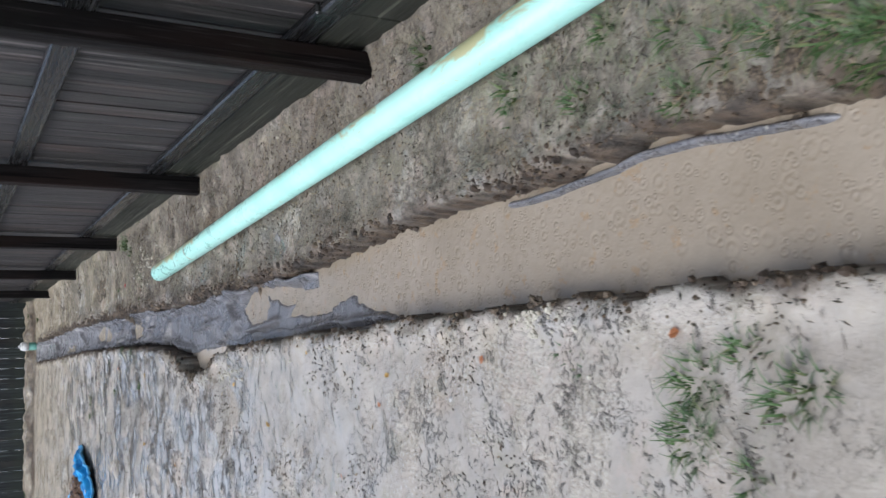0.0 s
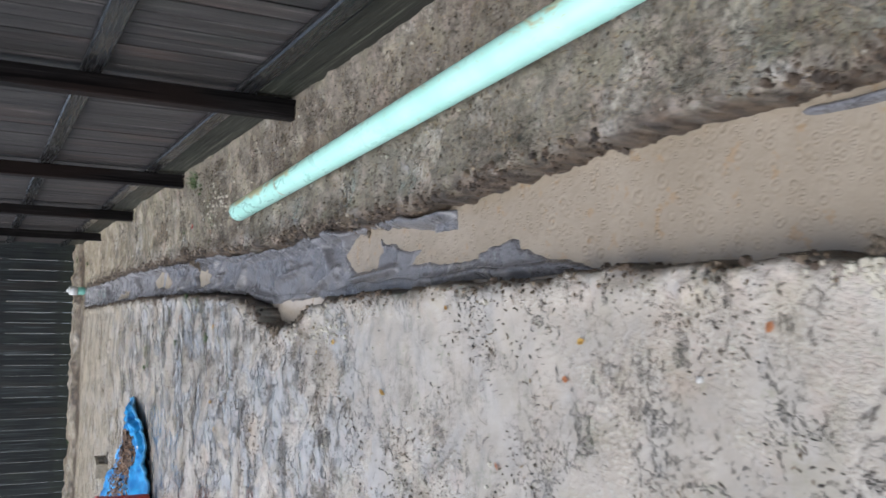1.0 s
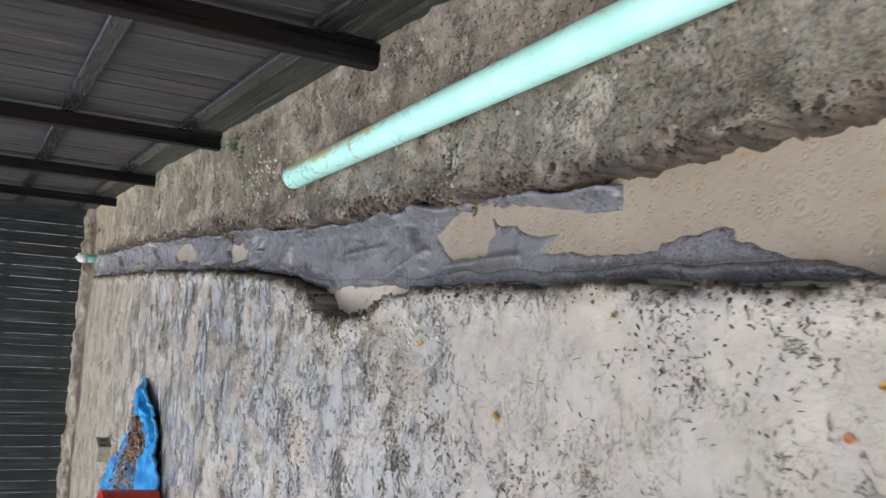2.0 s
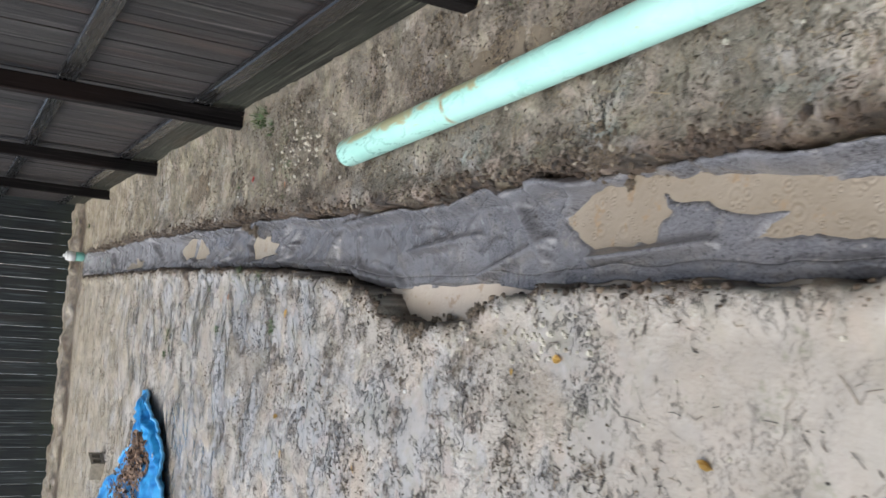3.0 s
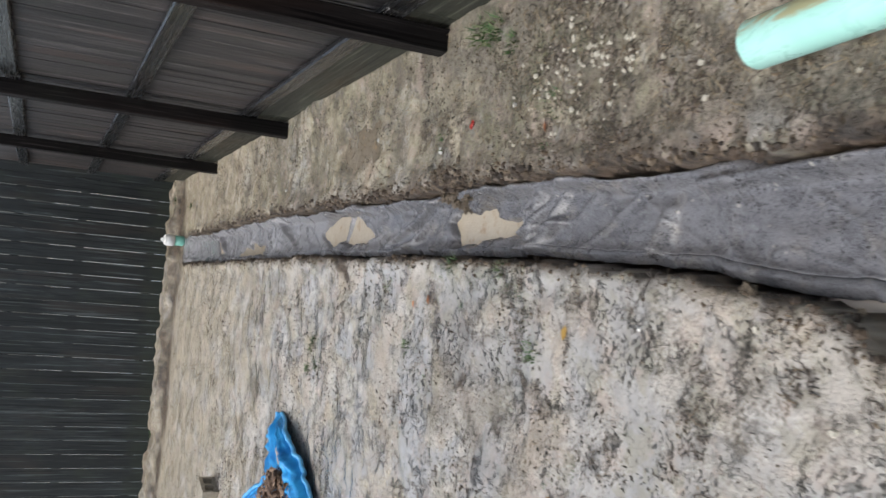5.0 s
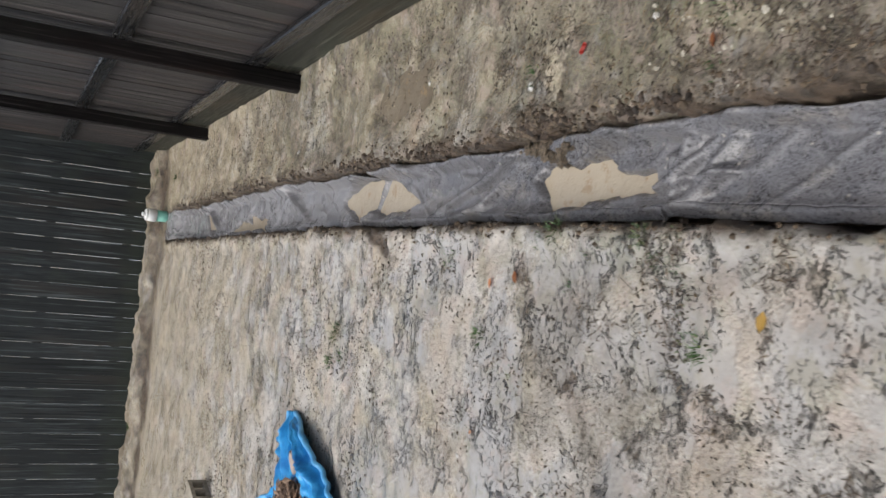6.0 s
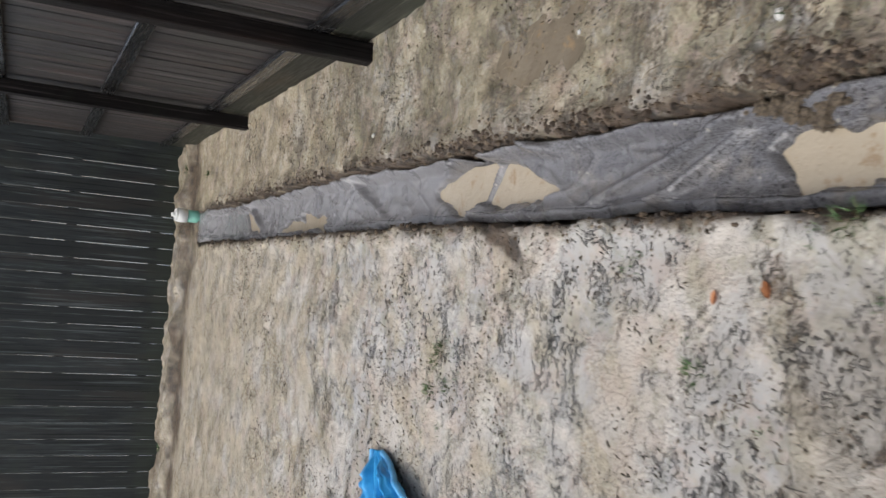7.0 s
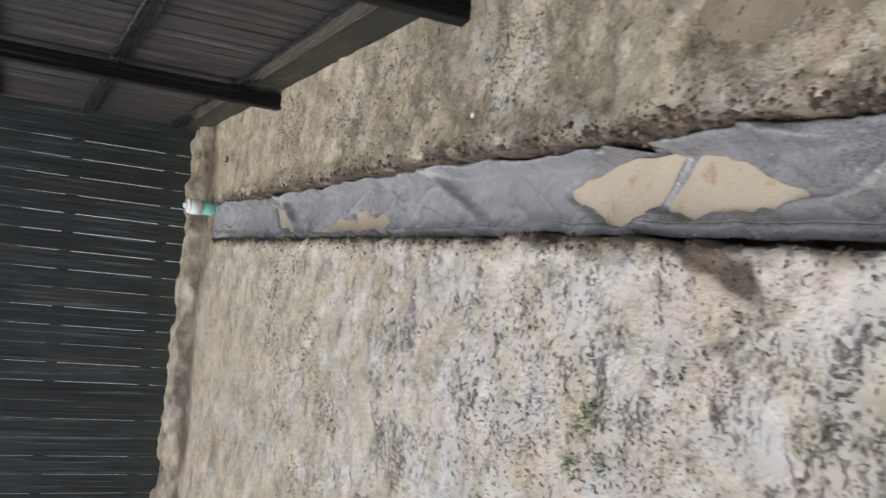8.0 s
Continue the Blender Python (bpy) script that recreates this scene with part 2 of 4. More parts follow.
def pvc_green_material():
    """Mint green sewer pipe with yellow-brown mud smears; the pipe runs along y of its own axes."""
    k = Mat("green_pvc", 0.32)
    o = k.obj
    y, x, z = k.axis(o, 1), k.axis(o, 0), k.axis(o, 2)
    base = k.mix(k.step(k.noise(o, 6, 4), 0.3, 0.7), (0.42, 0.76, 0.65), (0.50, 0.82, 0.72))
    smear = k.noise(k.scaled(o, (1, 0.4, 1)), 16, 6, 0.7, 0.8)
    side = k.step(x, -0.03, 0.03)
    near = k.step(k.noise(k.scaled(o, (0.001, 1, 0.001)), 1.1, 2), 0.38, 0.6)
    far_end = k.step(y, -1.7, -0.9)
    patch = k.step(k.math("ABSOLUTE", k.math("ADD", y, 3.95)), 0.15, 0.6, 1.25, 0.0)
    amount = k.math("MULTIPLY", k.math("MAXIMUM", k.math("MULTIPLY", near, 0.6), k.math("MAXIMUM", far_end, patch)), side)
    m = k.step(k.math("ADD", smear, k.math("MULTIPLY", amount, 0.2)), 0.60, 0.76)
    col = k.mix(k.math("MULTIPLY", m, 0.8), base, k.mix(smear, (0.30, 0.22, 0.05), (0.56, 0.46, 0.20)))
    ring = k.math("MULTIPLY", k.step(k.math("ABSOLUTE", k.math("ADD", y, 0.83)), 0.0, 0.02, 1.0, 0.0), k.step(k.noise(o, 18, 3), 0.4, 0.6))
    col = k.mix(ring, col, (0.36, 0.25, 0.10))
    k.color(col).rough(k.step(smear, 0.3, 0.7, 0.22, 0.45))
    k.bump(k.noise(o, 90, 2), 0.15, 0.002)
    return k.m


def simple_material(name, a, b, scale=20, rough=0.6, bump=0.3, dist=0.004, spec=0.5, metal=0.0):
    k = Mat(name, rough, metal, spec)
    n = k.noise(k.obj, scale, 4, 0.6)
    k.color(k.mix(k.step(n, 0.3, 0.7), a, b))
    k.bump(k.noise(k.obj, scale * 4, 3), bump, dist)
    return k.m


def varied_material(name, a, b, c, rough=0.6):
    """Many small loose bits; each one differs."""
    k = Mat(name, rough)
    i = k.island()
    col = k.mix(k.step(i, 0.0, 0.6), a, b)
    col = k.mix(k.step(i, 0.75, 1.0), col, c)
    k.color(k.mix(k.step(k.noise(k.pos, 90, 3), 0.3, 0.7, 0.0, 0.4), col, tuple(v * 0.5 for v in a)))
    return k.m


BROWN_WATER = water_material("brown_water", (0.16, 0.132, 0.094), (0.24, 0.202, 0.15), True)
PUDDLE_WATER = water_material("puddle_water", (0.37, 0.31, 0.225), (0.44, 0.375, 0.28), True)
SAND_WATER = water_material("sand_water", (0.44, 0.37, 0.29), (0.50, 0.43, 0.345), True)
SOIL, FABRIC, WATER, PVC = soil_material(), fabric_material(), water_material(), pvc_green_material()
PICKET = wood_material("picket_wood", (0.084, 0.074, 0.070), (0.019, 0.017, 0.0165), 0.3, 0.35)
BACK_PICKET = wood_material("back_picket_wood", (0.048, 0.055, 0.055), (0.013, 0.016, 0.017), 0.55, 0.4, foot=True)
POST = wood_material("post_wood", (0.022, 0.0185, 0.0175), (0.009, 0.008, 0.008), 0.2, 0.08, 0.5)
RAIL = wood_material("rail_wood", (0.030, 0.029, 0.029), (0.010, 0.0095, 0.0095), 0.3, 0.6, 0.12)
KICK = wood_material("kickboard_wood", (0.060, 0.060, 0.045), (0.022, 0.023, 0.018), 0.7)
WHITE_PVC = simple_material("white_pvc", (0.72, 0.72, 0.68), (0.8, 0.8, 0.78), 12, 0.35, 0.1)
GREEN_PLAIN = simple_material("green_pvc_fitting", (0.16, 0.40, 0.32), (0.22, 0.48, 0.39), 12, 0.35, 0.1)
TARP = simple_material("blue_tarp_sheet", (0.012, 0.17, 0.48), (0.05, 0.38, 0.74), 9, 0.32, 0.3, 0.006)
TARP_EDGE = simple_material("tarp_hem", (0.09, 0.38, 0.72), (0.16, 0.48, 0.80), 15, 0.35, 0.2)
STEEL = simple_material("grommet_metal", (0.55, 0.56, 0.57), (0.7, 0.7, 0.7), 30, 0.3, 0.1, 0.001, metal=1.0)
RED = simple_material("red_plastic", (0.42, 0.028, 0.014), (0.52, 0.04, 0.02), 6, 0.38, 0.15)
CLOD = simple_material("wet_clod", (0.05, 0.038, 0.027), (0.22, 0.17, 0.115), 2.5, 0.8, 0.5, 0.1)
BLOCK = simple_material("old_concrete", (0.26, 0.225, 0.17), (0.40, 0.35, 0.27), 25, 0.85, 0.6, 0.005)
PEBBLE = varied_material("pale_pebbles", (0.46, 0.42, 0.33), (0.58, 0.54, 0.44), (0.30, 0.25, 0.18), 0.5)
LITTER = varied_material("dark_litter", (0.035, 0.028, 0.022), (0.095, 0.068, 0.045), (0.20, 0.145, 0.085), 0.6)
GRASS = varied_material("grass_blades", (0.042, 0.082, 0.024), (0.080, 0.150, 0.040), (0.17, 0.18, 0.07), 0.5)
STRAW = varied_material("dead_grass", (0.23, 0.17, 0.095), (0.36, 0.28, 0.17), (0.12, 0.085, 0.05), 0.7)
LEAFY = varied_material("brown_leaves", (0.10, 0.055, 0.03), (0.24, 0.145, 0.085), (0.42, 0.29, 0.20), 0.6)
CRUMBS = varied_material("soil_crumbs", (0.045, 0.033, 0.022), (0.13, 0.09, 0.055), (0.30, 0.24, 0.165), 0.75)
TORN = varied_material("torn_earth", (0.030, 0.022, 0.016), (0.085, 0.058, 0.038), (0.20, 0.15, 0.10), 0.7)
PALE_SAND = simple_material("pale_sand", (0.44, 0.34, 0.28), (0.56, 0.45, 0.39), 30, 0.7, 0.6)
WHITE_STONE = simple_material("white_stone", (0.62, 0.60, 0.55), (0.74, 0.73, 0.70), 4, 0.5, 0.4, 0.05)
LEAF = simple_material("yellow_leaf", (0.52, 0.30, 0.05), (0.62, 0.42, 0.12), 60, 0.5, 0.2)
LEAF_RED = simple_material("orange_leaf", (0.42, 0.15, 0.05), (0.50, 0.23, 0.10), 60, 0.5, 0.2)


# ---- small tools ----
def mesh_from(name, verts, faces, material, smooth=False):
    me = bpy.data.meshes.new(name)
    me.from_pydata([tuple(v) for v in verts], [], [tuple(f) for f in faces])
    if material:
        me.materials.append(material)
    if smooth:
        me.polygons.foreach_set("use_smooth", [True] * len(me.polygons))
    me.update()
    return me


def mesh_of(name, bm, material, smooth=False):
    me = bpy.data.meshes.new(name)
    bmesh.ops.recalc_face_normals(bm, faces=bm.faces)
    for f in bm.faces:
        f.smooth = smooth
    bm.to_mesh(me)
    bm.free()
    me.materials.append(material)
    return me


def part(name, bm, material, parent, label="", smooth=False):
    """A bmesh (or a ready mesh) as one object under a thing."""
    me = bm if isinstance(bm, bpy.types.Mesh) else mesh_of(name, bm, material, smooth)
    ob = new(name, me)
    ob.parent = parent
    return tagged(ob, label)


def box(sx, sy, sz, bevel=0.004, centre=(0, 0, 0)):
    bm = bmesh.new()
    bmesh.ops.create_cube(bm, size=1)
    bmesh.ops.scale(bm, vec=(sx, sy, sz), verts=bm.verts)
    if bevel:
        bmesh.ops.bevel(bm, geom=bm.edges[:], offset=bevel, segments=1, affect="EDGES")
    bmesh.ops.translate(bm, vec=centre, verts=bm.verts)
    return bm


def lathe(profile, steps=32, closed=False):
    """A turned body from (radius, height) pairs."""
    bm = bmesh.new()
    rings = []
    for r, z in profile:
        rings.append([bm.verts.new((r * math.cos(2 * math.pi * i / steps), r * math.sin(2 * math.pi * i / steps), z)) for i in range(steps)])
    pairs = list(zip(rings, rings[1:])) + ([(rings[-1], rings[0])] if closed else [])
    for a, b in pairs:
        for i in range(steps):
            j = (i + 1) % steps
            bm.faces.new((a[i], a[j], b[j], b[i]))
    if not closed:
        for ring in (rings[0], rings[-1]):
            bm.faces.new(ring)
    return bm


TABLE = np.random.RandomState(7).rand(512, 512)


def vnoise(x, y, s=0):
    """Smooth value noise, -1 to 1, of cell size one."""
    x, y = np.asarray(x, float) + 17.3 * s + 200, np.asarray(y, float) + 9.1 * s + 200
    i, j = np.floor(x).astype(int), np.floor(y).astype(int)
    u, v = x - i, y - j
    u, v = u * u * (3 - 2 * u), v * v * (3 - 2 * v)
    t = lambda a, b: TABLE[a % 512, b % 512]
    return 2 * ((t(i, j) * (1 - u) + t(i + 1, j) * u) * (1 - v) + (t(i, j + 1) * (1 - u) + t(i + 1, j + 1) * u) * v) - 1


def fbm(x, y, octaves=4, s=0, gain=0.5):
    out, a = 0, 1.0
    for o in range(octaves):
        out = out + a * vnoise(x * 2 ** o, y * 2 ** o, s + 3 * o)
        a *= gain
    return out


def smooth(v, lo, hi):
    t = np.clip((v - lo) / (hi - lo), 0, 1)
    return t * t * (3 - 2 * t)


# ---- the lie of the land ----
FENCE_X, BACK_Y, PITCH = 1.16, 14.97, 0.149
END = 14.22
RIGHT_Y = (-4, 1.2, 1.6, 2.2, 2.8, 3.5, 4.1, 5.2, 5.6, 6.9, 8.2, 10.4, 12.2, 14.3)
RIGHT_X = (0.61, 0.61, 0.66, 0.632, 0.637, 0.605, 0.585, 0.59, 0.58, 0.625, 0.645, 0.675, 0.66, 0.64)
LEFT_Y = (-4, 1.2, 1.98, 2.12, 2.7, 3.9, 4.5, 4.93, 5.08, 5.4, 5.66, 5.76, 6.3, 6.9, 8.0, 9.6, 12.0, 14.3)
LEFT_X = (0.32, 0.33, 0.35, 0.33, 0.34, 0.325, 0.315, 0.285, 0.21, 0.175, 0.20, 0.285, 0.345, 0.38, 0.395, 0.41, 0.38, 0.37)


def right_edge(y):
    return np.interp(y, RIGHT_Y, RIGHT_X) + 0.012 * fbm(y * 5, y * 0 + 3.0, 3, 1)


def left_edge(y):
    return np.interp(y, LEFT_Y, LEFT_X) + 0.010 * fbm(y * 6, y * 0 + 7.0, 3, 2)


def trench_inset(x, y):
    """How far a place lies inside the trench; outside it is negative."""
    d = np.minimum(x - left_edge(y), right_edge(y) - x)
    return np.minimum(d, (END - y) * 0.5)


def sandiness(x, y):
    wash = smooth(4.9 - y + 0.8 * fbm(x * 1.3, y * 1.3, 3, 5), 0, 1.6) * smooth(0.36 - x, 0, 0.15)
    left = 0.74 * smooth(0.5 - x, 0, 0.2)
    # Past the back fence pale sand is added so the board gaps look bright.
    strip = (0.20 + 0.10 * smooth(y - 8.2, 0, 2.0)) * smooth(x - 0.5, 0, 0.2) + 0.5 * smooth(y - 15.1, 0, 0.2)
    n = fbm(x * 3.2, y * 3.2, 4, 9)
    rill = np.exp(-((y - 10.15 + 0.25 * np.sin(x * 3 + 0.4)) / 0.1) ** 2) * smooth(0.3 - x, -0.1, 0.15) * smooth(x + 0.9, 0, 0.3)
    less_sand = 0.30 * np.exp(-((x - 0.12) / 0.22) ** 2 - ((y - 5.25) / 0.55) ** 2) + 0.06 * smooth(x + 0.9, 0, 0.7) * smooth(y - 4.7, 0, 0.5) * smooth(7.7 - y, 0, 0.8)
    return np.clip(np.maximum(np.maximum(wash * 0.9, left), strip) - less_sand + 0.20 * n + 0.5 * rill, 0, 1)


YARD_PUDDLES = ((0.94, 8.66, 0.10, 0.21), (0.99, 5.0, 0.08, 0.22))


def puddle_mask(x, y):
    m = x * 0
    for cx, cy, rx, ry in YARD_PUDDLES:
        q = np.sqrt(((x - cx) / rx) ** 2 + ((y - cy) / ry) ** 2) + 0.30 * fbm(x * 7, y * 7, 3, 81)
        m = np.maximum(m, smooth(1.25 - q, 0, 0.5))
    return m


def furrow_line(x):
    return 14.30 + 0.04 * vnoise(np.asarray(x) * 3, np.asarray(x) * 0) - 0.10 * smooth(-x, 0, 1.5)


def ground_height(x, y):
    near = smooth(9.0 - np.abs(x), 0, 2) * smooth(18 - np.abs(y - 7), 0, 3)
    sand = sandiness(x, y)
    rough = 1 - 0.72 * sand
    h = 0.013 * fbm(x * 2.1, y * 2.1, 3, 11) + rough * (0.011 * fbm(x * 9, y * 9, 3, 13) + 0.006 * fbm(x * 31, y * 31, 2, 17))
    line = furrow_line(x)
    h = h + (0.065 + 0.028 * fbm(x * 7, y * 7, 4, 83)) * smooth(y - line - 0.26 + 0.05 * vnoise(x * 6, y * 0, 84), 0, 0.14) - 0.014 * np.exp(-((y - line - 0.05) / 0.17) ** 2)
    h = h - 0.03 * np.exp(-((x - 0.345 - 0.3 * (y - 8.76)) / 0.035) ** 2 - ((y - 8.76) / 0.10) ** 2)
    h = h + 0.02 * smooth(x - 1.0, 0, 0.3)
    m = puddle_mask(x, y)
    h = h * (1 - 0.6 * m) - 0.014 * m
    d = trench_inset(x, y)
    lip = 0.012 * np.exp(-((d + 0.05) / 0.04) ** 2) * (1 + vnoise(x * 18, y * 18, 4))
    cut = smooth(d + 0.012 * fbm(x * 14, y * 14, 2, 21) + 0.008 * fbm(x * 37, y * 37, 2, 23), -0.012, 0.012)
    return near * (h + lip) * (1 - cut) - 0.34 * cut


def basin(x, y, corners):
    """How far a place lies inside a bowed-out outline given clockwise from above; outside it is negative."""
    d = x * 0 + 9.0
    for (ax, ay), (bx, by) in zip(corners, corners[1:] + corners[:1]):
        l = math.hypot(bx - ax, by - ay)
        d = np.minimum(d, ((x - ax) * (by - ay) - (y - ay) * (bx - ax)) / l)
    return d


def fabric_height(x, y):
    """The drain's cloth: sharp slack folds, dips that hold puddles, drowned at the near end."""
    inside = np.minimum(x - left_edge(y), right_edge(y) - x)
    h = -0.110 + 0.007 * fbm(x * 5, y * 2.2, 3, 31)
    fold = np.abs(fbm(x * 4 + y * 2.4, y * 1.5 - x * 2.0, 2, 33))
    h = h + 0.011 * np.exp(-(fold / 0.05) ** 2)
    fold = np.abs(fbm(x * 7 - y * 3.1, y * 2.3, 2, 37))
    h = h + 0.007 * np.exp(-(fold / 0.05) ** 2)
    h = h + 0.004 * fbm(x * 22, y * 9, 2, 39)
    roll = np.exp(-((x - left_edge(y) - 0.035) / 0.020) ** 2) * (0.6 + 0.6 * vnoise(y * 1.4, y * 0, 6))
    h = h + 0.026 * roll
    rise = smooth(x - right_edge(y) + 0.055, 0, 0.05) * (0.75 + 0.35 * vnoise(y * 2.2, y * 0, 14))
    h = h + 0.075 * rise * smooth(y - 3.72, 0, 0.08)
    wob = 0.016 * fbm(x * 15, y * 7, 3, 41) + 0.008 * fbm(x * 40, y * 22, 2, 42)
    for level, share, outlines in ((MAIN_LEVEL, smooth(5.2 - y, 0, 0.3), POOL), (POOL_LEVEL, smooth(y - 5.2, 0, 0.3), PUDDLES)):
        d = x * 0 - 9.0
        for corners in outlines:
            d = np.maximum(d, basin(x, y, corners))
        sunk = smooth(d + wob, -0.012, 0.014)
        h = h + share * ((np.maximum(h, level + 0.007) * (1 - sunk) + (level - 0.02) * sunk) - h)
    ridges = h * 0
    for ax, ay, bx, by in CREASES:
        along = np.clip(((x - ax) * (bx - ax) + (y - ay) * (by - ay)) / ((bx - ax) ** 2 + (by - ay) ** 2), 0, 1)
        off = np.hypot(x - ax - (bx - ax) * along, (y - ay - (by - ay) * along) * 0.6) + 0.003 * vnoise(x * 17, y * 17, 19)
        ridges = np.maximum(ridges, (1 - 0.5 * along) * np.exp(-(off / 0.016) ** 2))
    h = h + 0.048 * ridges
    band = np.exp(-((x - right_edge(y) + 0.016) / 0.014) ** 2) * smooth(y - 1.2, 0, 0.12) * smooth(2.36 - y, 0, 0.08)
    h = h + band * (0.040 + 0.006 * vnoise(x * 0, y * 6, 3))
    h = h + 0.11 * smooth(y - 13.5, 0, 0.7)
    return h - 0.02 * smooth(0.012 - inside, 0, 0.03)


CREASES = ((0.61, 7.83, 0.46, 8.39), (0.63, 7.30, 0.58, 7.47), (0.54, 7.08, 0.40, 7.08), (0.50, 6.93, 0.40, 7.07), (0.58, 7.03, 0.47, 7.10), (0.63, 8.98, 0.44, 9.13),
           (0.70, 8.80, 0.63, 8.69), (0.63, 8.69, 0.61, 8.57), (0.65, 10.44, 0.46, 10.01), (0.69, 9.10, 0.60, 9.39), (0.68, 12.67, 0.43, 12.21), (0.62, 4.90, 0.57, 4.67),
           (0.57, 4.67, 0.51, 4.74), (0.47, 7.13, 0.62, 6.87), (0.56, 6.25, 0.58, 5.67), (0.56, 4.97, 0.38, 4.83), (0.43, 5.65, 0.47, 5.22), (0.34, 5.15, 0.44, 4.82),
           (0.38, 4.60, 0.41, 4.22), (0.44, 8.09, 0.59, 7.83), (0.42, 7.05, 0.58, 6.90), (0.41, 6.42, 0.51, 6.39))
POOL = [[(0.500, 4.77), (0.578, 4.64), (0.588, 4.39), (0.490, 4.34), (0.412, 4.42), (0.405, 4.63)],
        [(0.588, 4.42), (0.525, 3.85), (0.445, 3.85), (0.505, 4.36)],
        [(0.415, 4.10), (0.528, 3.95), (0.520, 3.60), (0.410, 3.60)],
        [(0.420, 3.76), (0.612, 3.73), (0.655, 3.0), (0.46, 3.25), (0.445, 3.45)],
        [(0.425, 3.35), (0.75, 3.35), (0.75, 2.5), (0.36, 2.5), (0.355, 2.95), (0.385, 3.2)], [(0.20, 2.88), (0.75, 2.98), (0.75, -4.0), (0.20, -4.0)]]
PUDDLES = [[(0.428, 7.67), (0.531, 7.73), (0.567, 7.65), (0.578, 7.39), (0.500, 7.30), (0.452, 7.33)], [(0.455, 7.40), (0.540, 7.36), (0.527, 7.20), (0.474, 7.18)],
           [(0.452, 9.27), (0.515, 9.47), (0.555, 9.52), (0.640, 9.28), (0.637, 9.00), (0.606, 8.87), (0.470, 8.95)], [(0.462, 9.10), (0.620, 8.95), (0.535, 8.69), (0.505, 8.63), (0.474, 8.76)],
           [(0.430, 11.9), (0.500, 11.55), (0.475, 11.3), (0.425, 11.3)], [(0.425, 11.35), (0.530, 11.35), (0.490, 10.9), (0.43, 10.9)], [(0.45, 12.7), (0.60, 12.85), (0.58, 12.62), (0.43, 12.33)]]
MAIN_LEVEL, POOL_LEVEL = -0.108, -0.132


def grid_mesh(name, xs, ys, height, material, attrs=()):
    X, Y = np.meshgrid(xs, ys, indexing="ij")
    Z = height(X, Y)
    n, m = X.shape
    me = bpy.data.meshes.new(name)
    idx = np.arange(n * m).reshape(n, m)
    quads = np.stack([idx[:-1, :-1], idx[1:, :-1], idx[1:, 1:], idx[:-1, 1:]], -1).reshape(-1, 4)
    me.vertices.add(n * m)
    me.vertices.foreach_set("co", np.stack([X, Y, Z], -1).ravel().astype(np.float32))
    me.loops.add(quads.size)
    me.loops.foreach_set("vertex_index", quads.ravel().astype(np.int32))
    me.polygons.add(len(quads))
    me.polygons.foreach_set("loop_start", np.arange(0, quads.size, 4, dtype=np.int32))
    me.polygons.foreach_set("use_smooth", np.ones(len(quads), bool))
    me.update(calc_edges=True)
    for key, fn in attrs:
        a = me.attributes.new(key, "FLOAT", "POINT")
        a.data.foreach_set("value", np.asarray(fn(X, Y), np.float32).ravel())
    me.materials.append(material)
    return me


def cut_shade_mask(x, y):
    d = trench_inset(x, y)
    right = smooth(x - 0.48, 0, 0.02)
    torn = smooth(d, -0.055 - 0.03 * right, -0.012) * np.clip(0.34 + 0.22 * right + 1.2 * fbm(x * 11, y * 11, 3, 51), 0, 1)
    # Shade on the bank's front face, painted dark below its paler crest.
    face_shade = np.exp(-((y - furrow_line(x) - 0.18) / 0.15) ** 2) * (0.9 + 0.5 * fbm(x * 6, y * 6, 3, 54))
    dark_dip = smooth(1.2 - np.hypot((x - 0.345 - 0.3 * (y - 8.76)) / 0.045, (y - 8.76) / 0.13) + 0.35 * fbm(x * 14, y * 14, 3, 52), 0, 0.5)
    return np.clip(torn + smooth(d, -0.018, -0.004) + 1.15 * face_shade + 0.55 * np.clip(0.3 + fbm(x * 9, y * 9, 3, 55), 0, 1) * smooth(y - furrow_line(x) - 0.2, 0, 0.1) * smooth(15.0 - y, 0, 0.1) + dark_dip, 0, 1)


def darkened_mask(x, y):
    """Darker ground: round the side pit, along the middle of the yard and by the trench."""
    pit = np.exp(-((x - 0.10) / 0.30) ** 2 - ((y - 4.95) / 0.38) ** 2)
    middle = smooth(x + 0.7, 0, 0.6) * smooth(0.36 - x, 0, 0.1) * (0.55 * smooth(y - 5.2, 0, 0.4) + 0.35 * smooth(y - 6.3, 0, 0.5)) * (0.45 + 0.55 * smooth(7.8 - y, 0, 0.5)) * smooth(8.7 - y, 0, 0.6)
    strip = np.maximum(0.92 * smooth(x - 0.62, 0, 0.06) * smooth(7.4 - y, 0, 2.0), 0.95 * smooth(x - 0.80, 0, 0.2) * smooth(9.0 - y, 0, 2.0))
    near = 0.45 * smooth(2.9 - y, 0, 0.8) * smooth(0.3 - x, 0, 0.1)
    return np.clip(np.maximum(np.maximum(pit, near), np.maximum(middle, strip)) * (0.85 + 0.5 * fbm(x * 2.5, y * 2.5, 3, 97)), 0, 1)


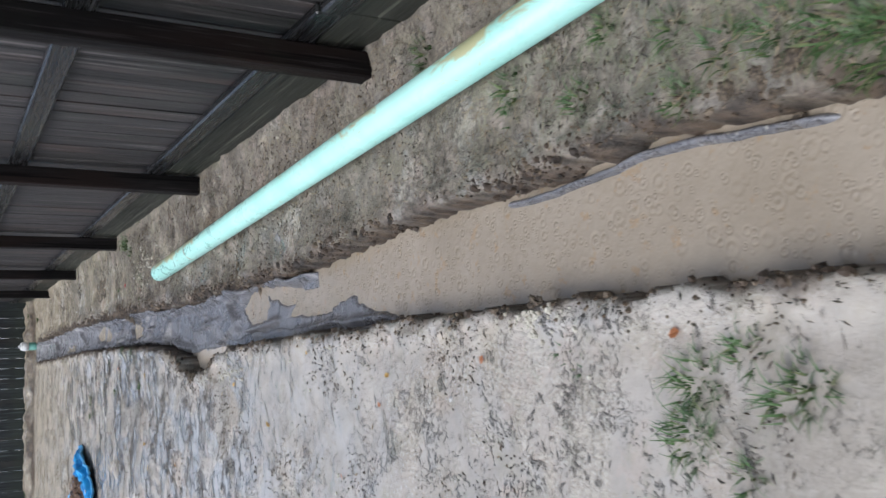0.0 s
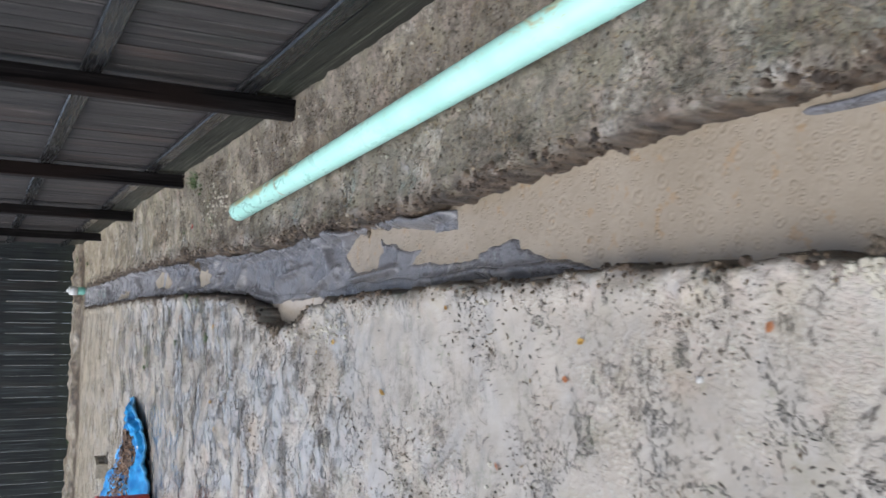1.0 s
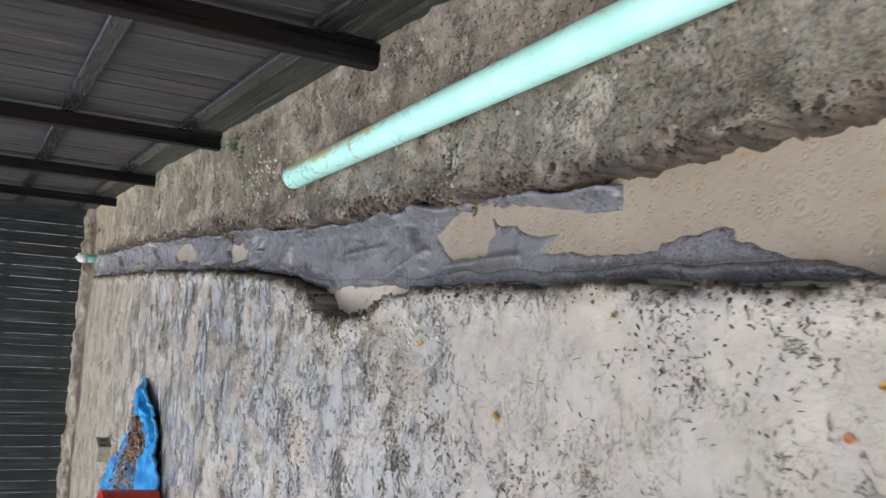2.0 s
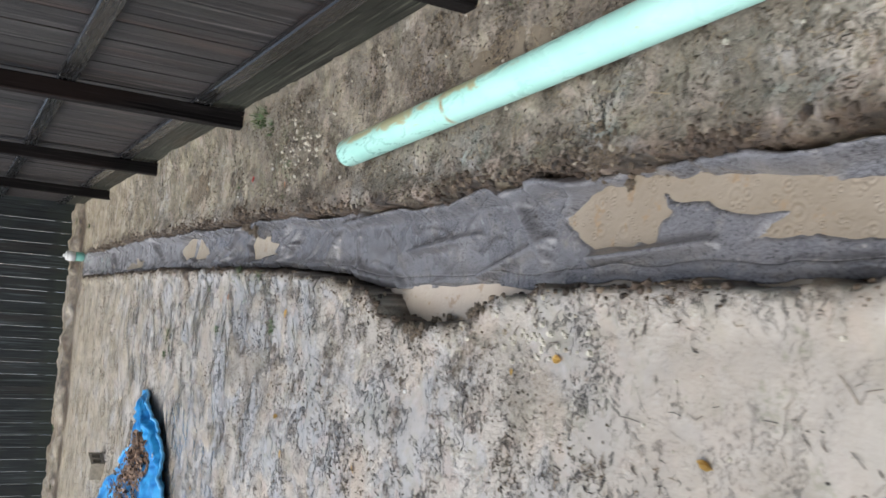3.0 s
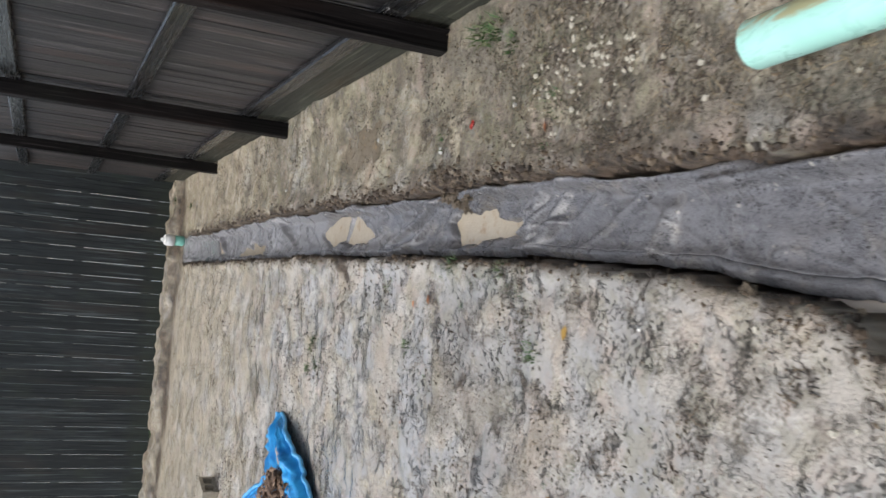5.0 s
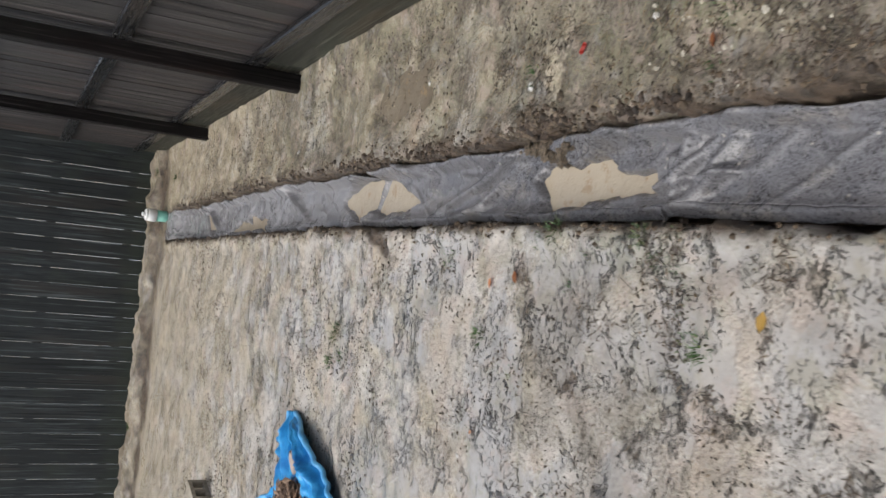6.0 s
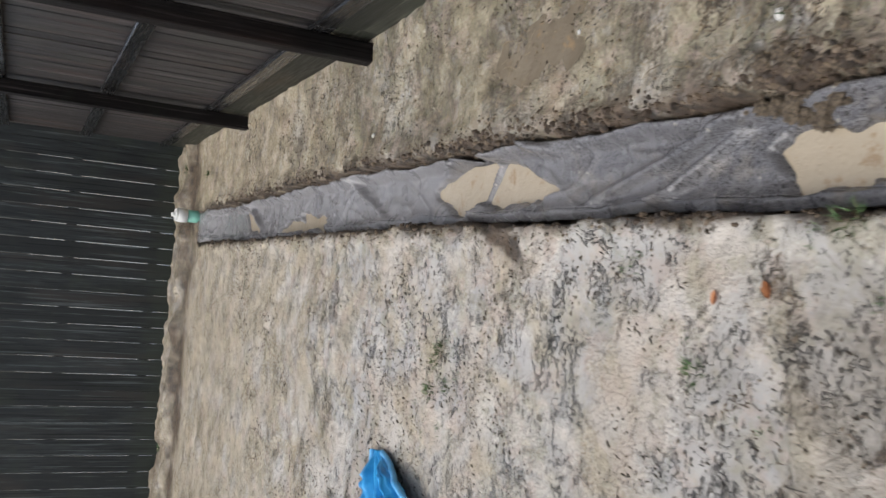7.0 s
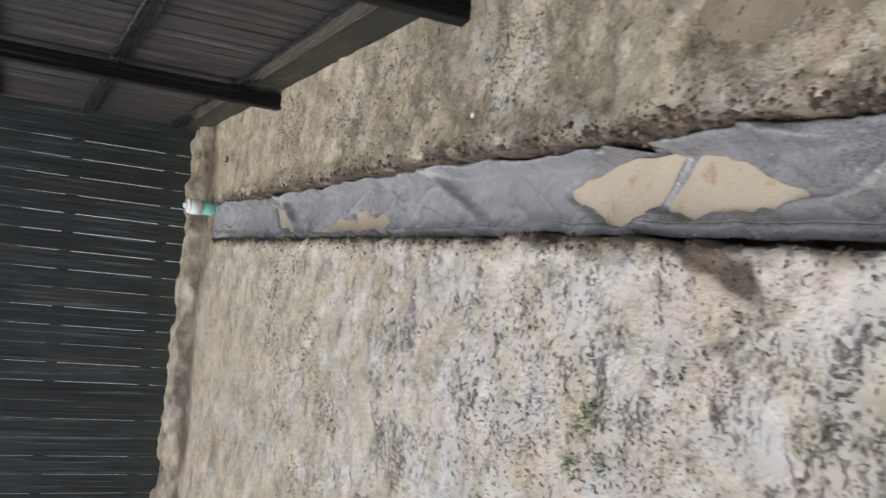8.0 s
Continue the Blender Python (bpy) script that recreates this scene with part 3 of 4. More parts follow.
def moss_mask(x, y):
    near = smooth(2.7 - y, 0, 0.9) * smooth(x - 0.64, 0, 0.08)
    spot = 1.3 * np.exp(-((x - 0.97) / 0.12) ** 2 - ((y - 7.0) / 0.3) ** 2) + 0.6 * np.exp(-((x - 0.3) / 0.08) ** 2 - ((y - 7.1) / 0.5) ** 2)
    return np.clip(near + spot + 0.4 * smooth(x - 0.66, 0, 0.1) * smooth(y - 5.5, 0, 1.0) * smooth(12.0 - y, 0, 2.0) + 0.35 * smooth(0.35 - np.abs(y - 8.6), 0, 0.3) * smooth(0.1 - x, 0, 0.3), 0, 1)


def litter_mask(x, y):
    # Litter ends at the back fence, keeping the added sand beyond it bright.
    return np.clip(1.0 - 0.60 * smooth(4.85 - y, 0, 0.9) * smooth(0.4 - x, 0, 0.2) + 0.35 * fbm(x * 1.7, y * 1.7, 3, 53), 0, 1) * smooth(15.15 - y, 0, 0.1)


def thatch_mask(x, y):
    far = (0.55 * smooth(y - 6.2, 0, 2.0) + 0.45 * smooth(y - 9.0, 0, 3.4)) * smooth(15.1 - y, 0, 0.1)
    strip = 0.58 * smooth(x - 0.6, 0, 0.2) * (0.5 + 0.5 * smooth(y - 3, 0, 5))
    return np.clip(np.maximum(far * 0.86, strip), 0, 1)


far_lines = [1.6, 2.2, 3.5, 6, 12, 30, 80, 200]
xs = np.r_[[-v - 2 for v in far_lines[::-1]], np.arange(-3.0, 0.10, 0.02), np.arange(0.10, 0.75, 0.0125), np.arange(0.75, 1.42, 0.02), [v for v in far_lines]]
ys = np.r_[[-v for v in far_lines[::-1]], np.arange(-0.6, 14.2, 0.018), np.arange(14.2, 15.2, 0.02), [v + 14.5 for v in far_lines]]
ground = new("ground", grid_mesh("ground", xs, ys, ground_height, SOIL, (("sand", sandiness), ("cut", cut_shade_mask), ("litter", litter_mask), ("thatch", thatch_mask), ("moss", moss_mask), ("darkened", darkened_mask))))
tagged(ground, "wet sandy yard soil with a narrow trench cut into it", "ground", kind="structure")


# ---- water ----
def water_sheet(label, level, y0, y1, x0=None, x1=None, inset=0.0, material=WATER):
    n = max(4, int((y1 - y0) / 0.05))
    verts, faces = [], []
    for i in range(n + 1):
        y = y0 + (y1 - y0) * i / n
        a = float(left_edge(np.array(y))) + 0.002 + inset if x0 is None else x0
        b = float(right_edge(np.array(y))) + 0.012 - inset if x1 is None else x1
        for k in range(5):
            verts.append((a - 0.012 + (b - a + 0.012) * k / 4, y, level))
    for i in range(n):
        for k in range(4):
            q = i * 5 + k
            faces.append((q, q + 1, q + 6, q + 5))
    ob = new("water", mesh_from("water", verts, faces, material, True))
    return tagged(ob, label, "water", kind="structure")


water_sheet("tan muddy water filling the trench, ringed by raindrops", MAIN_LEVEL, -3.5, 4.82)
water_sheet("pale muddy water in a side pit of the trench", MAIN_LEVEL - 0.008, 4.85, 5.9, 0.12, 0.36, material=SAND_WATER)
for y0, y1 in ((7.1, 7.85), (8.5, 9.65), (10.7, 12.05), (12.2, 12.95)):
    water_sheet("shallow tan puddle lying on drainage fabric", POOL_LEVEL, y0, y1, inset=0.035, material=PUDDLE_WATER)


def yard_puddle(cx, cy, rx, ry, material, label, level):
    pts = []
    for a in range(32):
        x, y = cx + 1.5 * rx * math.cos(a * math.pi / 16), cy + 1.5 * ry * math.sin(a * math.pi / 16)
        pts.append((min(x, float(left_edge(np.array(y))) - 0.05) if cx < 0.3 else x, y, level))
    ob = new("water", mesh_from("water", pts + [(cx, cy, level)], [(a, (a + 1) % 32, 32) for a in range(32)], material, True))
    return tagged(ob, label, "water", kind="structure")


for spot in YARD_PUDDLES:
    yard_puddle(*spot, BROWN_WATER, "shallow brown puddle beside the fence", -0.0125)


# ---- drainage fabric ----
def fabric_panel(name, u0, u1, n, parent):
    us, ys2 = np.linspace(u0, u1, n), np.arange(1.1, 14.2, 0.012)
    U, Y = np.meshgrid(us, ys2, indexing="ij")
    taut = np.interp(Y, (4.85, 5.05, 5.4, 5.7, 5.85), (0.30, 0.312, 0.306, 0.30, 0.29)) + 0.006 * vnoise(Y * 5, Y * 0, 15)
    L = np.maximum(left_edge(Y) + 0.012, taut * (Y > 4.88) * (Y < 5.8))
    R = right_edge(Y) - 0.004 + 0.012 * vnoise(Y * 4, Y * 0, 12)
    X = L + (R - L) * U
    Z = fabric_height(X, Y) - 0.02 * smooth(0.06 - U, 0, 0.06) * smooth(Y - 5.0, 0, 0.2) * smooth(5.75 - Y, 0, 0.2)
    Z = np.minimum(Z, -0.012)
    idx = np.arange(X.size).reshape(X.shape)
    quads = np.stack([idx[:-1, :-1], idx[1:, :-1], idx[1:, 1:], idx[:-1, 1:]], -1).reshape(-1, 4)
    me = mesh_from(name, np.stack([X, Y, Z], -1).reshape(-1, 3).tolist(), quads.tolist(), FABRIC, True)
    ob = part(name, me, FABRIC, parent)
    solid = ob.modifiers.new("thickness", "SOLIDIFY")
    solid.thickness, solid.offset = 0.003, -1
    return ob


def drainage_fabric():
    root = tagged(new("drainage_fabric"), "wet grey drainage fabric laid slack along the trench", "fabric")
    fabric_panel("sheet", 0.14, 1.01, 39, root)
    tagged(fabric_panel("edge_fold", -0.01, 0.14, 9, root), "rolled dark edge of the fabric")


drainage_fabric()


# ---- green pipe ----
def sewer_pipe():
    a, b = Vector((1.098, 0.0, 0.0)), Vector((0.808, 5.96, 0.0))
    length = (b - a).length
    ro, ri = 0.0535, 0.0495
    bm = lathe([(ro, 0), (ro, length - 0.004), (ro - 0.002, length), (ri, length), (ri, 0)], 40, closed=True)
    bmesh.ops.rotate(bm, cent=(0, 0, 0), matrix=Matrix.Rotation(-math.pi / 2, 3, "X"), verts=bm.verts)
    bmesh.ops.translate(bm, vec=(0, -length, 0), verts=bm.verts)
    ob = new("sewer_pipe", mesh_of("sewer_pipe", bm, PVC, True))
    turn = math.atan2(a.x - b.x, b.y - a.y)
    ob.matrix_basis = Matrix.Translation((b.x, b.y, 0.06)) @ Matrix.Rotation(turn, 4, "Z")
    return tagged(ob, "long mint green plastic sewer pipe smeared with yellowish mud", "pipe")


sewer_pipe()


def cleanout():
    root = new("cleanout_riser")
    root.matrix_basis = pose(0.60, 14.28, -0.04, 4, 0, 0)
    part("pipe_stub", lathe([(0.0535, -0.08), (0.0535, 0.14), (0.0495, 0.14), (0.0495, -0.08)], 32, True), GREEN_PLAIN, root, smooth=True)
    part("collar", lathe([(0.0545, 0.125), (0.061, 0.127), (0.062, 0.20), (0.058, 0.204), (0.05, 0.204), (0.05, 0.125)], 32, True), WHITE_PVC, root, "white plastic collar", True)
    plug = part("plug", lathe([(0.056, 0.204), (0.056, 0.222), (0.05, 0.227)], 32), WHITE_PVC, root, "white threaded plug")
    part("nut", box(0.036, 0.036, 0.03, 0.004, (0, 0, 0.242)), WHITE_PVC, plug)
    return tagged(root, "green cleanout riser with a white cap at the trench end", "pipe fitting")


cleanout()


# ---- fences ----
def picket_mesh(name, width, thick, height, material):
    bm = box(width, thick, height, 0, (0, 0, height / 2))
    return mesh_of(name, bm, material)


def side_fence():
    root = tagged(new("fence"), "dark wet wooden fence, posts and rails facing the yard", "fence")
    rng = random.Random(3)
    post_me = mesh_of("post", box(0.09, 0.09, 2.0, 0.005, (0, 0, 0.85)), POST)
    for i in range(-2, 6):
        ob = part("post", post_me, POST, root)
        ob.matrix_basis = pose(FENCE_X + 0.045, 7.65 + 2.46 * (i - 2) + (0.22 if i == 0 else 0) - (0.04 if i == 1 else 0), 0.0, rng.uniform(-0.4, 0.4), rng.uniform(-0.4, 0.4), rng.uniform(-2, 2))
    rail_bm = box(0.038, 0.089, 2.436, 0.007)
    rail_me = mesh_of("rail", rail_bm, RAIL)
    kick_me = mesh_of("kickboard", box(0.018, 0.195, 2.434, 0.003), KICK)
    for i in range(-2, 5):
        y = 2.665 + 2.44 * (i + 0.5)
        for z in (0.255, 0.935, 1.60):
            ob = part("rail", rail_me, RAIL, root)
            ob.matrix_basis = pose(FENCE_X + 0.09 + 0.020, y, z + rng.uniform(-0.012, 0.012), 90 + rng.uniform(-0.25, 0.25), 0, 0) 
        ob = part("kickboard", kick_me, KICK, root, "greenish damp ground board")
        ob.matrix_basis = pose(FENCE_X + 0.116, y, 0.11 + rng.uniform(-0.006, 0.006), 90 + rng.uniform(-0.3, 0.3), 0, 0)
    shapes = [picket_mesh("picket", w, 0.016, 1.82, PICKET) for w in (0.138, 0.141, 0.145)]
    y = -2.1
    while y < BACK_Y - 0.02:
        me = rng.choice(shapes)
        ob = part("picket", me, PICKET, root)
        ob.matrix_basis = pose(FENCE_X + 0.09 + 0.039 + 0.010 + rng.uniform(0, 0.004), y, 0.02 + rng.uniform(-0.015, 0.015), 0, rng.uniform(-0.25, 0.25), 90 + rng.uniform(-1.2, 1.2))
        y += 0.1465 + rng.uniform(-0.001, 0.003)


def back_fence():
    root = tagged(new("fence"), "dark upright-board fence with daylight showing between boards", "fence")
    rng = random.Random(8)
    shapes = [picket_mesh("picket", w, 0.010, 1.84, BACK_PICKET) for w in (0.1432, 0.1444, 0.1456)]
    x = 1.2695
    while x > -5.5:
        ob = part("picket", rng.choice(shapes), BACK_PICKET, root)
        ob.matrix_basis = pose(x, BACK_Y + 0.01 + rng.uniform(0, 0.003), 0.0 + rng.uniform(-0.01, 0.01), 0, rng.uniform(-0.06, 0.06), rng.uniform(-0.4, 0.4))
        x -= PITCH + rng.uniform(-0.0006, 0.0006)
    rail_me = mesh_of("rail", box(0.038, 0.089, 2.436, 0.004), RAIL)
    post_me = mesh_of("post", box(0.09, 0.09, 2.0, 0.005, (0, 0, 0.85)), POST)
    for i in range(3):
        for z in (0.24, 0.97, 1.60):
            ob = part("rail", rail_me, RAIL, root)
            ob.matrix_basis = pose(0.14 - 2.44 * i, BACK_Y + 0.042, z, 90, 0, 90)
        ob = part("post", post_me, POST, root)
        ob.matrix_basis = pose(-1.08 - 2.44 * i, BACK_Y + 0.11, 0, 0, 0, 0)


side_fence()
back_fence()


# ---- blue tarp ----
def tarp_edges(s):
    k = (0, 0.12, 0.28, 0.45, 0.62, 1)
    near = np.interp(s, k, (-0.485, -0.53, -0.64, -0.82, -1.0, -1.9)), np.interp(s, k, (9.50, 9.28, 9.03, 8.77, 8.60, 8.25))
    far = np.interp(s, k, (-0.49, -0.60, -0.83, -1.0, -1.25, -2.1)), np.interp(s, k, (9.62, 9.58, 9.50, 9.86, 10.4, 11.8))
    return near, far


def tarp_height(x, y, s, w):
    crumple = 0.05 * (1 - np.minimum(1, np.abs(fbm(s * 5 + w * 1.5, w * 7, 2, 61)) / 0.35)) + np.abs(fbm(x * 16, y * 16, 2, 63)) * 0.016
    ridge = 0.06 * np.exp(-((w - 0.14) / 0.09) ** 2) + 0.06 * np.exp(-((w - 0.86) / 0.1) ** 2)
    return 0.02 + crumple * smooth(s, -0.05, 0.2) + ridge * smooth(s, 0.0, 0.1) + 0.05 * smooth(s, 0.4, 1) * np.sin(np.pi * w)


def blue_tarp():
    ss, ws = np.linspace(0, 1, 110), np.linspace(0, 1, 60)
    S, W = np.meshgrid(ss, ws, indexing="ij")
    (nx, ny), (fx, fy) = tarp_edges(S)
    X, Y = nx + (fx - nx) * W, ny + (fy - ny) * W
    X = X + 0.008 * fbm(S * 4, W * 3, 2, 65)
    Y = Y + 0.008 * fbm(S * 4, W * 3, 2, 67)
    Z = tarp_height(X, Y, S, W)
    n, m = X.shape
    idx = np.arange(n * m).reshape(n, m)
    quads = np.stack([idx[:-1, :-1], idx[1:, :-1], idx[1:, 1:], idx[:-1, 1:]], -1).reshape(-1, 4)
    root = new("tarp")
    sheet = part("sheet", mesh_from("sheet", np.stack([X, Y, Z], -1).reshape(-1, 3).tolist(), quads.tolist(), TARP, True), TARP, root)
    solid = sheet.modifiers.new("thickness", "SOLIDIFY")
    solid.thickness, solid.offset = 0.002, 1
    for w, name in ((0, "hem"), (59, "hem")):
        curve = bpy.data.curves.new(name, "CURVE")
        curve.dimensions, curve.bevel_depth, curve.bevel_resolution = "3D", 0.012, 2
        sp = curve.splines.new("POLY")
        sp.points.add(109)
        for i in range(110):
            sp.points[i].co = (X[i, w], Y[i, w], Z[i, w] + 0.004, 1)
        curve.materials.append(TARP_EDGE)
        tmp = bpy.data.objects.new(name, curve)
        me = bpy.data.meshes.new_from_object(tmp)
        bpy.data.objects.remove(tmp)
        part(name, me, TARP_EDGE, root, "rolled lighter blue hem")
    for i, j in ((14, 22), (50, 3)):
        ring = part("grommet", lathe([(0.010, 0), (0.019, 0.002), (0.020, 0.006), (0.010, 0.006)], 20, True), STEEL, root, "small metal eyelet", True)
        ring.matrix_basis = pose(X[i, j], Y[i, j], Z[i, j] + 0.003)
    return tagged(root, "crumpled bright blue tarp dragged out on the wet soil", "tarp")


blue_tarp()


def lump(name, material, size, seed, amount=0.35, squash=0.6):
    """A knobbly lump of earth, resting on its underside."""
    bm = bmesh.new()
    bmesh.ops.create_icosphere(bm, subdivisions=4, radius=1)
    for v in bm.verts:
        q = v.co * 2.1 + Vector((seed * 3.1, seed * 1.7, seed))
        v.co *= 1 + amount * noise.noise(q) + amount * 0.6 * noise.noise(q * 2.7) + amount * 0.35 * noise.noise(q * 6.5)
        v.co.z = max(v.co.z * squash, -0.25)
    bmesh.ops.scale(bm, vec=size, verts=bm.verts)
    return mesh_of(name, bm, material, True)


def tarp_point(u, w):
    (nx, ny), (fx, fy) = tarp_edges(np.array(u))
    x, y = float(nx + (fx - nx) * w), float(ny + (fy - ny) * w)
    return x, y, float(tarp_height(np.array(x), np.array(y), np.array(u), np.array(w)))


def leafy_mound():
    """Brown leaves and crumbs in a low mound along the middle of the sheet."""
    rng = random.Random(31)
    verts, faces = [], []
    for _ in range(1500):
        u = 0.30 + 0.55 * rng.random()
        w = min(0.80, max(0.20, rng.gauss(0.5, 0.14)))
        x, y, z = tarp_point(u, w)
        z += 0.09 * math.exp(-((w - 0.5) / 0.2) ** 2) * rng.random()
        a, t, l = rng.uniform(0, 6.28), rng.uniform(-0.7, 0.7), rng.uniform(0.012, 0.034)
        ca, sa, b = math.cos(a), math.sin(a), len(verts)
        for px, py, pz in ((-1, 0, 0), (0, -0.5, 0.2), (1, 0, 0.1), (0, 0.5, 0.25), (0, 0, 0.35)):
            qx, qy, qz = px * l, py * l, pz * l + px * l * t
            verts.append((x + ca * qx - sa * qy, y + sa * qx + ca * qy, z + 0.008 + qz))
        faces += [(b, b + 1, b + 4), (b + 1, b + 2, b + 4), (b + 2, b + 3, b + 4), (b + 3, b, b + 4)]
    ob = new("leaf_debris", mesh_from("leaf_debris", verts, faces, LEAFY))
    tagged(ob, "wet brown leaves and soil heaped on a blue tarp", "debris", kind="stuff")


leafy_mound()


def sand_pat():
    x, y, z = tarp_point(0.26, 0.52)
    ob = new("sand_lump", lump("sand_lump", PALE_SAND, (0.045, 0.15, 0.03), 7.7, 0.3, 0.5))
    ob.matrix_basis = pose(x, y, z + 0.004, 0, 0, -25)
    tagged(ob, "pale pinkish sand caught in a tarp fold", "sand")


sand_pat()


def red_bucket():
    root = new("bucket")
    root.matrix_basis = pose(-1.27, 8.36, 0.06, 2, -2, 0)
    wall = [(0.135, 0.0), (0.137, 0.004), (0.150, 0.29), (0.157, 0.292), (0.157, 0.305), (0.152, 0.307), (0.153, 0.325), (0.160, 0.327), (0.160, 0.340), (0.155, 0.343),
            (0.156, 0.362), (0.164, 0.365), (0.164, 0.378), (0.155, 0.38), (0.150, 0.37), (0.132, 0.01)]
    part("body", lathe(wall, 40, False), RED, root)
    return tagged(root, "red plastic bucket with ribbed rim standing on tarp", "bucket")


red_bucket()


def hollow_block():
    bm = bmesh.new()
    w, h, l, t = 0.12, 0.15, 0.24, 0.025
    outer = [(-l / 2, -w / 2), (l / 2, -w / 2), (l / 2, w / 2), (-l / 2, w / 2)]
    for x0, x1, y0, y1 in ((-l / 2, l / 2, -w / 2, -w / 2 + t), (-l / 2, l / 2, w / 2 - t, w / 2), (-l / 2, -l / 2 + t, -w / 2 + t, w / 2 - t), (l / 2 - t, l / 2, -w / 2 + t, w / 2 - t), (-t / 2, t / 2, -w / 2 + t, w / 2 - t)):
        c = bmesh.ops.create_cube(bm, size=1)["verts"]
        bmesh.ops.scale(bm, vec=(x1 - x0, y1 - y0, h), verts=c)
        bmesh.ops.translate(bm, vec=((x0 + x1) / 2, (y0 + y1) / 2, h / 2), verts=c)
    ob = new("concrete_block", mesh_of("concrete_block", bm, BLOCK))
    ob.matrix_basis = pose(-1.42, 11.3, 0.055, 90, 0, 75)
    return tagged(ob, "old pale hollow concrete block lying on the soil", "block")


hollow_block()


# ---- clods, stones, leaves ----
def settle(x, y):
    return float(ground_height(np.array(x, float), np.array(y, float)))


def support(x, y):
    """The top of whatever bears a thing at this place: soil, cloth or water."""
    if float(trench_inset(np.array(x), np.array(y))) < 0.004:
        return settle(x, y)
    z = float(fabric_height(np.array(x), np.array(y)))
    return max(z, MAIN_LEVEL) if y < 5.8 else z


def clods():
    rng = random.Random(11)
    spots = [(0.33, 2.08, 0.025, -0.01), (0.30, 6.02, 0.025, -0.02)]
    for cx, cy, sx, sy, n, z in ((0.60, 7.63, 0.035, 0.05, 13, -0.05), (0.67, 7.58, 0.03, 0.06, 7, 0.0), (0.63, 4.50, 0.03, 0.09, 11, -0.015), (0.175, 5.36, 0.02, 0.05, 5, -0.06),
                                 (0.25, 5.06, 0.02, 0.04, 5, -0.06), (0.68, 1.28, 0.03, 0.08, 8, 0.0)):
        for _ in range(3 * n):
            px, py = rng.gauss(cx, sx), rng.gauss(cy, sy)
            spots.append((px, py, 0.006 + 0.016 * rng.random() ** 2, support(px, py)))
    shapes = [lump("soil_clod", CLOD, (1, 1, 0.9), 5.0 + 2.3 * i, 0.55, 0.7) for i in range(4)]
    for x, y, r, z in spots:
        ob = new("soil_clod", rng.choice(shapes))
        ob.matrix_basis = pose(x, y, z, 0, 0, rng.uniform(0, 360)) @ Matrix.Diagonal((r, r * rng.uniform(0.8, 1.4), r * 0.8, 1))
        tagged(ob, "crumbly dark wet soil clod fallen by the trench edge", "clod", "clods along the trench")


clods()


def leaf_shape(name, material):
    bm = bmesh.new()
    pts = [(0, -0.5, 0), (0.28, -0.15, 0.06), (0.24, 0.2, 0.04), (0, 0.5, 0.03), (-0.25, 0.18, 0.07), (-0.27, -0.18, 0.03)]
    top = [bm.verts.new(p) for p in pts]
    mid = [bm.verts.new((0, -0.1, 0)), bm.verts.new((0, 0.2, 0.0))]
    for f in ((0, 1, "a"), (1, 2, "a")):
        bm.faces.new((top[f[0]], top[f[1]], mid[0]))
    bm.faces.new((top[2], mid[1], mid[0]))
    bm.faces.new((top[2], top[3], mid[1]))
    bm.faces.new((top[3], top[4], mid[1]))
    bm.faces.new((top[4], mid[0], mid[1]))
    bm.faces.new((top[4], top[5], mid[0]))
    bm.faces.new((top[5], top[0], mid[0]))
    bmesh.ops.solidify(bm, geom=bm.faces[:], thickness=0.02)
    return mesh_of(name, bm, material)


def fallen_leaves():
    yellow, orange = leaf_shape("fallen_leaf", LEAF), leaf_shape("fallen_leaf", LEAF_RED)
    rng = random.Random(5)
    spots = [(0.07, 4.82, 0), (0.12, 4.62, 0), (0.24, 1.60, 1), (-0.37, 5.8, 0), (0.16, 2.9, 0), (-0.2, 3.3, 1), (-0.45, 6.6, 0), (0.78, 6.9, 1), (-0.05, 4.1, 0), (0.25, 3.6, 0), (-0.6, 4.3, 0), (0.2, 2.3, 1)]
    for _ in range(16):
        spots.append((rng.uniform(-1.2, 0.25), rng.uniform(1.5, 8.5), rng.random() < 0.4))
    for x, y, kind in spots:
        s = rng.uniform(0.022, 0.045)
        ob = new("fallen_leaf", orange if kind else yellow)
        ob.matrix_basis = pose(x, y, settle(x, y) + 0.006, rng.uniform(-12, 12), rng.uniform(-12, 12), rng.uniform(0, 360)) @ Matrix.Scale(s, 4)
        tagged(ob, "small orange-brown leaf on wet sand" if kind else "small yellow fallen leaf on wet sand", "leaf", "fallen leaves")


fallen_leaves()


def white_stones():
    shape = lump("white_stone", WHITE_STONE, (1, 0.8, 0.7), 3.3, 0.35, 0.8)
    rng = random.Random(17)
    for x, y, r in ((0.79, 7.63, 0.014), (0.81, 9.95, 0.014), (0.93, 8.40, 0.008), (0.09, 2.50, 0.009), (-0.05, 5.45, 0.010), (0.20, 6.35, 0.008), (-0.35, 7.9, 0.009), (0.88, 7.1, 0.011)):
        ob = new("white_stone", shape)
        ob.matrix_basis = pose(x, y, support(x, y), 0, 0, rng.uniform(0, 360)) @ Matrix.Scale(r, 4)
        tagged(ob, "small white stone on wet soil", "stone", "white stones")


white_stones()


